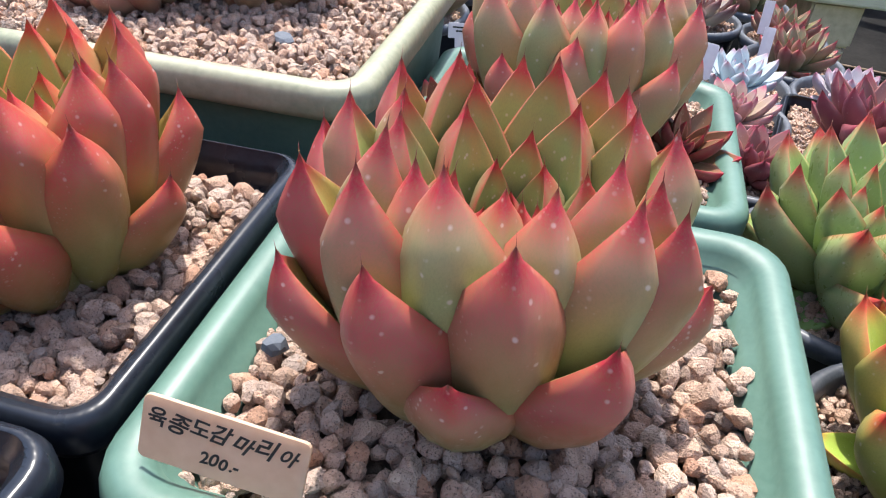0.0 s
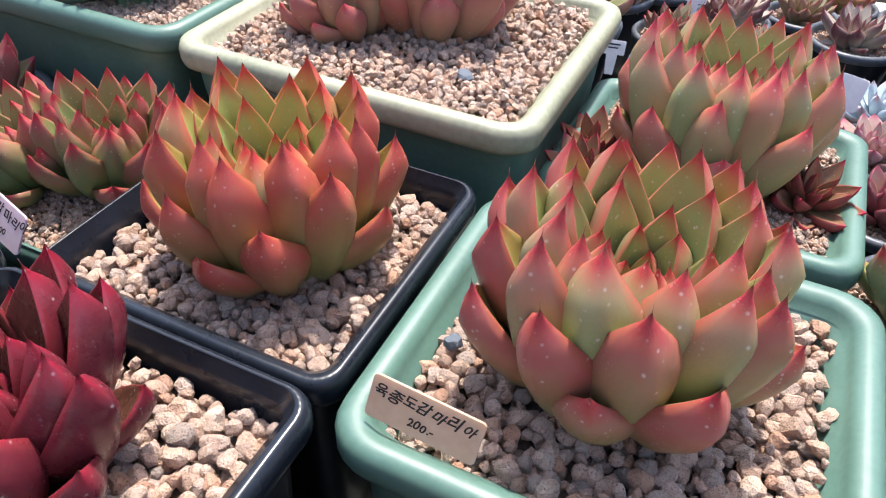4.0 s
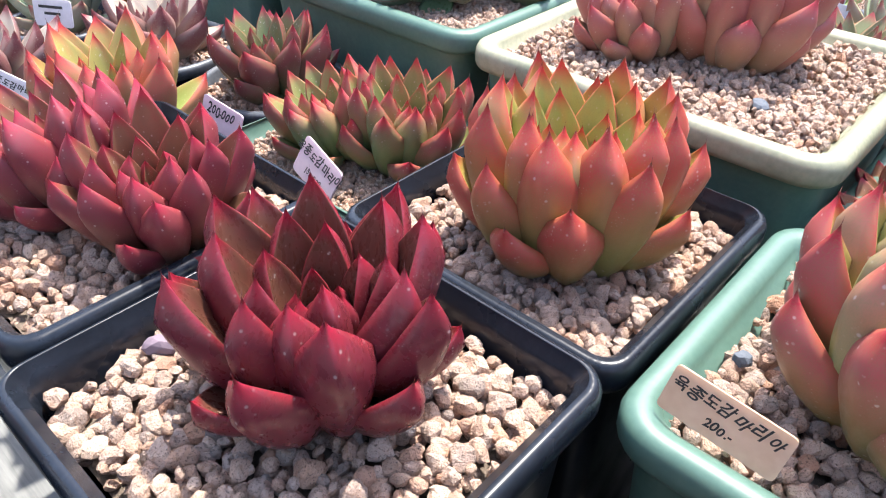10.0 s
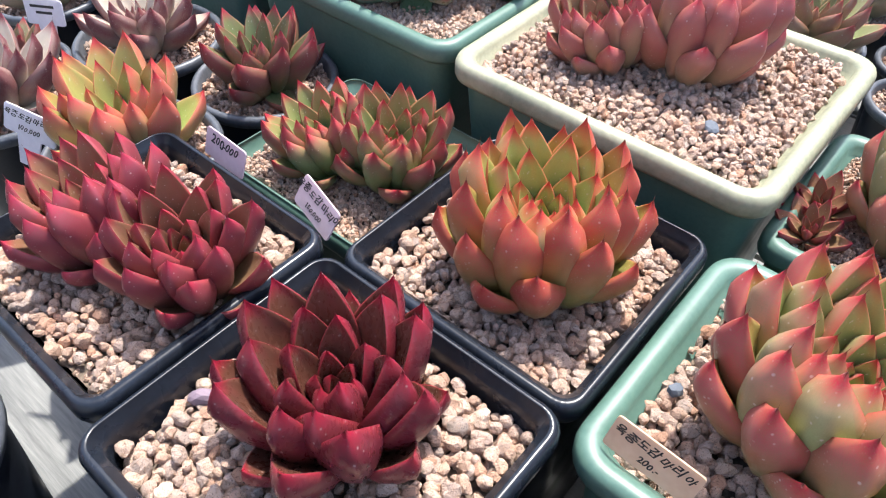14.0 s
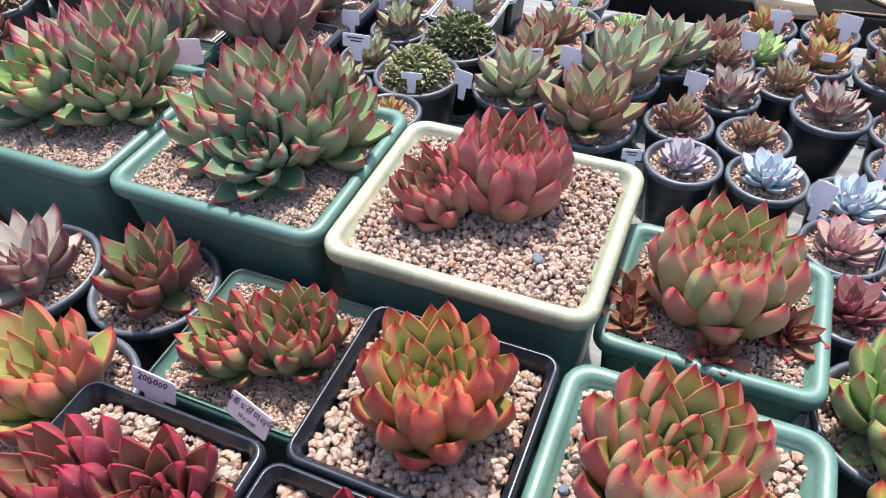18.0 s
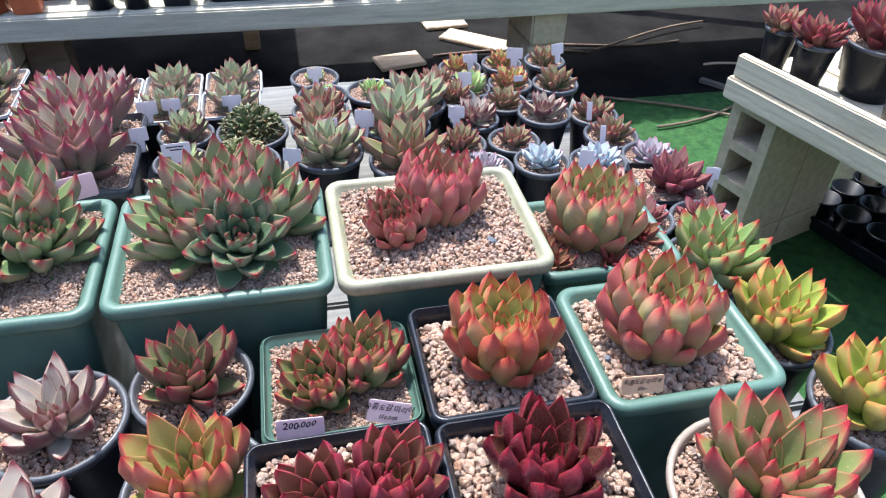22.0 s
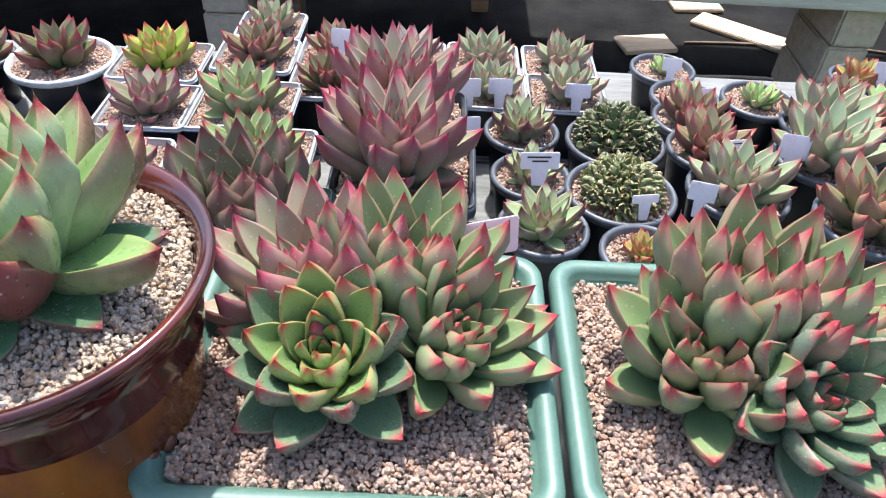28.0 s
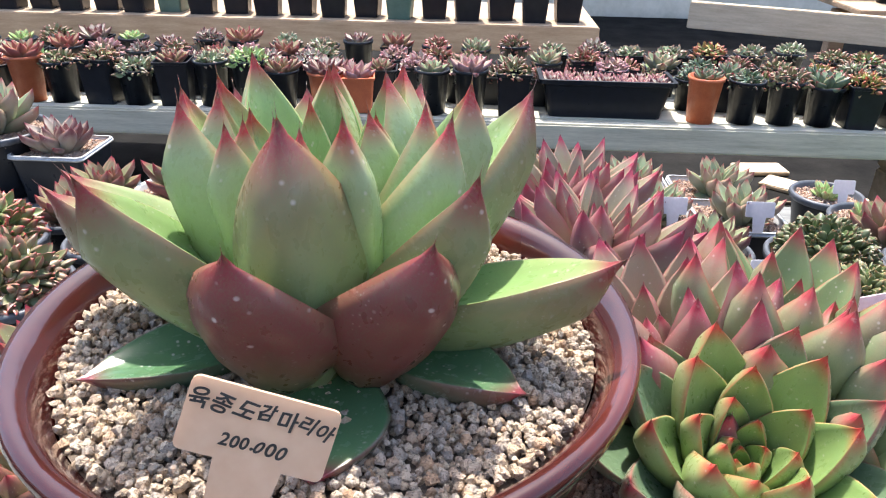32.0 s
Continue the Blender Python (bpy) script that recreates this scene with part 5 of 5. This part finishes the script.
def far_pot(x, y, z, r, h, mat, mk, square=False, size=0.07, dome=False, label="black plastic nursery pot with a succulent"):
    pot = empty("nursery_pot", x, y, z, rb.uniform(-8, 8))
    tagged(pot, label, "plant pot", BG)
    if square:
        rings = [ring_rect(r * f, r * f, 0.008, q) for f, q in ((0.8, 0), (0.95, h * 0.93), (1.02, h * 0.94), (1.02, h), (0.94, h), (0.92, h - 0.02))]
    else:
        rings = [ring_round(r * f, q, 20) for f, q in ((0.74, 0), (0.94, h * 0.92), (1.02, h * 0.93), (1.02, h), (0.93, h), (0.9, h - 0.02))]
    put("body", mesh_from("body", *loft(rings), mat, not square), pot)
    pl = plant("succulent", x, y, z + h - 0.018, "small succulent on the back bench", group="succulents on the back bench", turn=rb.uniform(0, 360))
    if dome:
        put("crown", crown_mesh(mk, "long", 90, 0.022, 500 + rb.randint(0, 2), dome=r * rb.choice((0.85, 1.0, 1.15)), wide=0.5), pl)
    else:
        put("crown", crown_mesh(mk, "long", 22, size, 500 + rb.randint(0, 2)), pl)


row = 0
for y, x0, step, h in ((2.065, -3.0, 0.118, 0.125), (2.20, -2.95, 0.125, 0.10), (2.36, -3.0, 0.13, 0.10), (2.50, -2.9, 0.14, 0.11)):
    x = x0
    while x < 3.4:
        jump = -0.36 < x < 0.13 and row == 0
        if not jump and rb.random() > 0.06:
            orange = (row == 0 and (abs(x - 0.19) < 0.06 or abs(x + 0.92) < 0.11 or 2.2 < x < 2.75)) or rb.random() < 0.006
            far_pot(x + rb.uniform(-0.01, 0.01), y + rb.uniform(-0.015, 0.015), -0.22, 0.054, h * (0.85 + 0.35 * rb.random()), TERRACOTTA if orange else BLACK_POT, rb.choice(RIGHT_KINDS if x > 0.15 else BACK_KINDS), square=rb.random() < 0.4, size=0.05 + 0.03 * rb.random(), dome=rb.random() < (0.75 if x > 0.15 else 0.5))
        x += step
    row += 1
tray = empty("seedling_tray", -0.11, 2.12, -0.22)
tagged(tray, "long black tray of pink succulents", "tray")
rings = [ring_rect(0.20 * f, 0.075 * f, 0.015, q) for f, q in ((0.86, 0), (0.97, 0.10), (1.05, 0.105), (1.05, 0.115), (0.98, 0.115), (0.96, 0.09))]
put("body", mesh_from("body", *loft(rings[:2] + rings[4:]), BLACK_POT, False), tray)
put("rim", mesh_from("rim", *loft([ring_rect(0.20 * f, 0.075 * f, 0.015, q) for f, q in ((0.975, 0.101), (1.05, 0.104), (1.05, 0.117), (0.985, 0.118), (0.975, 0.101))], False, False), BLACK_POT, False), tray)
for k in range(14):
    pl = plant("succulent", -0.28 + 0.056 * (k % 7), 2.09 + 0.055 * (k // 7), -0.132, "small pink rosette in a tray", group="rosettes in the tray")
    put("crown", crown_mesh("pink" if k % 3 else "frost", "long", 22, 0.040, 500 + k % 3), pl)

# stepped timber shelf and pots behind
shelf = empty("timber_shelf", -0.9, 2.72, FLOOR)
tagged(shelf, "brown timber shelf behind the bench", "shelf")
box("beam", (3.4, 0.05, 0.11), (-0.85, 0, -0.115 - FLOOR), TIMBER, shelf)
box("top_board", (3.4, 0.55, 0.025), (-0.85, 0.28, -0.073 - FLOOR), TIMBER, shelf)
for xx in (-2.3, -0.7, 0.7):
    box("post", (0.07, 0.07, -0.172 - FLOOR), (xx, 0.0605, (-0.172 - FLOOR) / 2), TIMBER, shelf)
for k in range(24):
    far_pot(-3.2 + k * 0.132, 2.80 + 0.03 * (k % 2), -0.060, 0.055, 0.11, GREEN_POT if k % 7 == 4 else BLACK_POT, BACK_KINDS[(k * 3) % 10], square=True, size=0.07)
PALE_WOOD = surface("pale_timber", (0.50, 0.38, 0.26), (0.72, 0.58, 0.42), 8, 0.75, 0.4, 0.002, stretch=(1, 8, 8), fine=60)
right_bench = empty("timber_bench", 1.4, 3.4, FLOOR)
tagged(right_bench, "sunlit timber bench frame at the back", "bench")
box("rail", (2.6, 0.05, 0.13), (0.35, -0.2, -0.16 - FLOOR), PALE_WOOD, right_bench, (0, 0, -24))
box("rail", (2.6, 0.05, 0.10), (0.9, 0.5, 0.0 - FLOOR), PALE_WOOD, right_bench)
box("top_board", (2.4, 0.7, 0.025), (1.1, 0.45, -0.10 - FLOOR), TIMBER, right_bench)
for xx in (0.0, 2.0):
    box("post", (0.08, 0.08, 0.56), (xx, 0.5, 0.28), TIMBER, right_bench)
for k in range(14):
    far_pot(1.55 + k * 0.14, 3.78 + 0.1 * (k % 2), FLOOR + 0.613, 0.06, 0.12, BLACK_POT, BACK_KINDS[(k * 7) % 10], size=0.08, dome=k % 2 == 0)

# debris and the board lying under the back bench
WOODGREY = surface("grey_plank", (0.10, 0.09, 0.08), (0.22, 0.20, 0.18), 8, 0.85, 0.5, 0.002, stretch=(1, 8, 8), fine=60)
for k, (xx, yy, w, d, a) in enumerate(((0.35, 1.75, 1.3, 0.10, 4), (0.25, 1.66, 0.9, 0.16, 2), (0.9, 1.80, 0.5, 0.05, -30), (1.9, 1.95, 0.4, 0.03, -50))):
    tagged(box("loose_board", (w, d, 0.02), (xx, yy, FLOOR + 0.012 + 0.001 * k), WOODGREY, None, (0, 0, a)), "loose grey board lying on the ground", "board", "boards on the ground")

# pale planks stand in for sunlit ground strips; the last also for a pale plate
for k, (xx, yy, w, d, a) in enumerate(((0.95, 2.62, 0.55, 0.13, -38), (0.76, 2.92, 0.22, 0.12, 5), (0.46, 2.50, 0.22, 0.14, 12))):
    tagged(box("loose_board", (w, d, 0.018), (xx, yy, FLOOR + 0.0105 + 0.001 * k), PALE_WOOD, None, (0, 0, a)), "pale plank in place of a sunlit patch of ground", "board", "boards on the ground")
rk = random.Random(3)
for k in range(9):
    x0, y0, a0, ln = rk.uniform(0.1, 2.4), rk.uniform(1.75, 2.7), rk.uniform(-35, 35), rk.uniform(0.25, 0.8)
    rings = []
    for q in range(9):
        f = q / 8 - 0.5
        rings.append([(f * ln, 0.05 * math.sin(3 * f + k) + 0.006 * math.cos(c), 0.006 * math.sin(c)) for c in (0, 1.26, 2.51, 3.77, 5.03)])
    stick = put("dry_stick", mesh_from("dry_stick", *loft(rings), DARK_WOOD if k % 3 else PALE_WOOD), None, pose(x0, y0, FLOOR + 0.0065 + (0.022 if k % 2 else 0.0), 0, 0, a0))
    tagged(stick, "thin dry stick lying on the ground", "stick", "sticks on the ground")

# ---- side bench ----
PALE = surface("pale_board", (0.50, 0.43, 0.30), (0.76, 0.69, 0.52), 12, 0.8, 0.6, 0.003, stretch=(8, 0.6, 8), fine=80)
ang = math.degrees(math.atan2(0.147, 0.476))
side = empty("side_bench", 1.150, 1.02, FLOOR, ang)
tagged(side, "side bench of pale rough boards standing on hollow blocks", "bench")
sz = -0.10 - FLOOR
for k in range(5):
    box("plank", (0.19, 2.0, 0.030), (0.125 + k * 0.197, -1.0, sz - 0.016), PALE, side)
box("fascia", (0.026, 2.02, 0.062), (0.013, -1.0, sz + 0.013), PALE, side, (0, 0, 0), 0.004, "smooth pale front board")
box("fascia", (0.034, 2.04, 0.062), (0.009, -1.0, sz - 0.052), PALE, side, (0, 0, 0), 0.006, "rough splintered lower board")
box("joist", (0.05, 2.0, 0.05), (0.90, -1.0, sz - 0.057), PALE, side)


def hollow_block(name, at, parent):
    """A concrete block stood on end, with three open cells."""
    w, d, h = 0.15, 0.19, 0.39
    verts, faces = [], []
    zs = [0.0]
    for k in range(3):
        z0 = 0.03 + k * 0.12
        zs += [z0, z0 + 0.09]
    zs.append(h)
    xs = [-w / 2, -w / 2 + 0.032, w / 2 - 0.032, w / 2]
    at_ = {}
    for j, yy in enumerate((-d / 2, d / 2)):
        for a_, xx in enumerate(xs):
            for c_, zz in enumerate(zs):
                at_[a_, j, c_] = len(verts)
                verts.append((xx, yy, zz))
    nz = len(zs) - 1
    for c_ in range(nz):
        for a_ in range(3):
            cell = a_ == 1 and c_ % 2 == 1
            if not cell:
                for j in (0, 1):
                    q = (at_[a_, j, c_], at_[a_ + 1, j, c_], at_[a_ + 1, j, c_ + 1], at_[a_, j, c_ + 1])
                    faces.append(q if j == 0 else q[::-1])
            else:
                faces.append((at_[1, 0, c_], at_[1, 0, c_ + 1], at_[1, 1, c_ + 1], at_[1, 1, c_]))
                faces.append((at_[2, 0, c_ + 1], at_[2, 0, c_], at_[2, 1, c_], at_[2, 1, c_ + 1]))
                faces.append((at_[1, 0, c_], at_[1, 1, c_], at_[2, 1, c_], at_[2, 0, c_]))
                faces.append((at_[1, 0, c_ + 1], at_[2, 0, c_ + 1], at_[2, 1, c_ + 1], at_[1, 1, c_ + 1]))
        faces.append((at_[0, 0, c_ + 1], at_[0, 1, c_ + 1], at_[0, 1, c_], at_[0, 0, c_]))
        faces.append((at_[3, 0, c_], at_[3, 1, c_], at_[3, 1, c_ + 1], at_[3, 0, c_ + 1]))
    for a_ in range(3):
        faces.append((at_[a_, 0, 0], at_[a_, 1, 0], at_[a_ + 1, 1, 0], at_[a_ + 1, 0, 0]))
        faces.append((at_[a_, 0, nz], at_[a_ + 1, 0, nz], at_[a_ + 1, 1, nz], at_[a_, 1, nz]))
    return put(name, mesh_from(name, verts, faces, CONCRETE, False), parent, at, "grey hollow concrete block stood on end")


for yy in (-0.075, -1.6):
    for xx in (0.125, 0.32, 0.80):
        hollow_block("block", pose(xx, yy, sz - 0.083 - 0.391, 0, 0, 90), side)
        box("block_base", (0.19, 0.15, sz - 0.083 - 0.393), (xx, yy, (sz - 0.083 - 0.393) / 2), CONCRETE, side)
SB = "crimson plants on the side bench"
cs, sn = math.cos(radians(ang)), math.sin(radians(ang))
for k, (u, v, r, h, size) in enumerate(((0.088, -0.035, 0.046, 0.12, 0.072), (0.092, -0.140, 0.054, 0.12, 0.080), (0.200, -0.245, 0.094, 0.14, 0.120), (0.115, -0.40, 0.062, 0.12, 0.088), (0.30, -0.14, 0.06, 0.13, 0.07), (0.42, -0.30, 0.07, 0.14, 0.08), (0.34, -0.56, 0.07, 0.14, 0.08), (0.16, -0.70, 0.066, 0.13, 0.07), (0.50, -0.12, 0.06, 0.13, 0.07))):
    xx, yy = 1.150 + u * cs - v * sn, 1.02 + u * sn + v * cs
    round_pot(xx, yy, -0.099 + h, r, h, "round blue-black plastic pot on the side bench", seed=140 + k, group="pots on the side bench", n=32)
    p = plant("echeveria", xx, yy, -0.099 + h - 0.009, "crimson and pink pointed rosette", group=SB)
    head(p, 0, 0, 0, size, 30, "crimson" if k % 3 else "rose", "long", e_out=44, e_low=18, wide=0.42, seed=140 + k)
tray2 = empty("pot_tray", 1.90, 0.95, FLOOR + 0.02, ang)
tagged(tray2, "flat black tray under the side bench", "tray")
rings = [ring_rect(0.30 * f, 0.22 * f, 0.02, q) for f, q in ((0.95, 0), (1.0, 0.05), (1.03, 0.052), (1.03, 0.06), (0.99, 0.06), (0.98, 0.012))]
put("body", mesh_from("body", *loft(rings), BLACK_POT, False), tray2)
for k in range(20):
    u, v = -0.24 + 0.115 * (k % 5), -0.165 + 0.108 * (k // 5)
    xx, yy = 1.90 + u * cs - v * sn, 0.95 + u * sn + v * cs
    pot = empty("empty_pot", xx, yy, FLOOR + 0.034)
    tagged(pot, "small empty black nursery pot", "plant pot", "empty pots in the tray")
    put("body", mesh_from("body", *loft([ring_round(0.05 * f, q, 20) for f, q in ((0.75, 0), (1.0, 0.085), (1.03, 0.086), (1.03, 0.092), (0.96, 0.092), (0.72, 0.03))]), BLACK_POT), pot)

# ---- far end of the greenhouse ----
wall = box("wall_north", (24, 0.06, 3.4), (0, 7.0, FLOOR + 1.7), WALLING, bevel=0)
tagged(wall, "pale translucent greenhouse sheeting", "wall", kind="structure")

# unseen wall, added to close the place and bounce fill onto front faces
south = box("bounce_wall_south", (24, 0.06, 2.6), (0, -3.2, FLOOR + 1.3), WALLING, bevel=0)
tagged(south, "unseen pale sheeting added to bounce sunlight onto the bench", "wall", kind="structure")
for name, xx in (("wall_west", -11.9), ("wall_east", 11.9)):
    tagged(box(name, (0.06, 10.1, 2.6), (xx, 1.9, FLOOR + 1.3), WALLING, bevel=0), "pale greenhouse sheeting at the side", "wall", kind="structure")
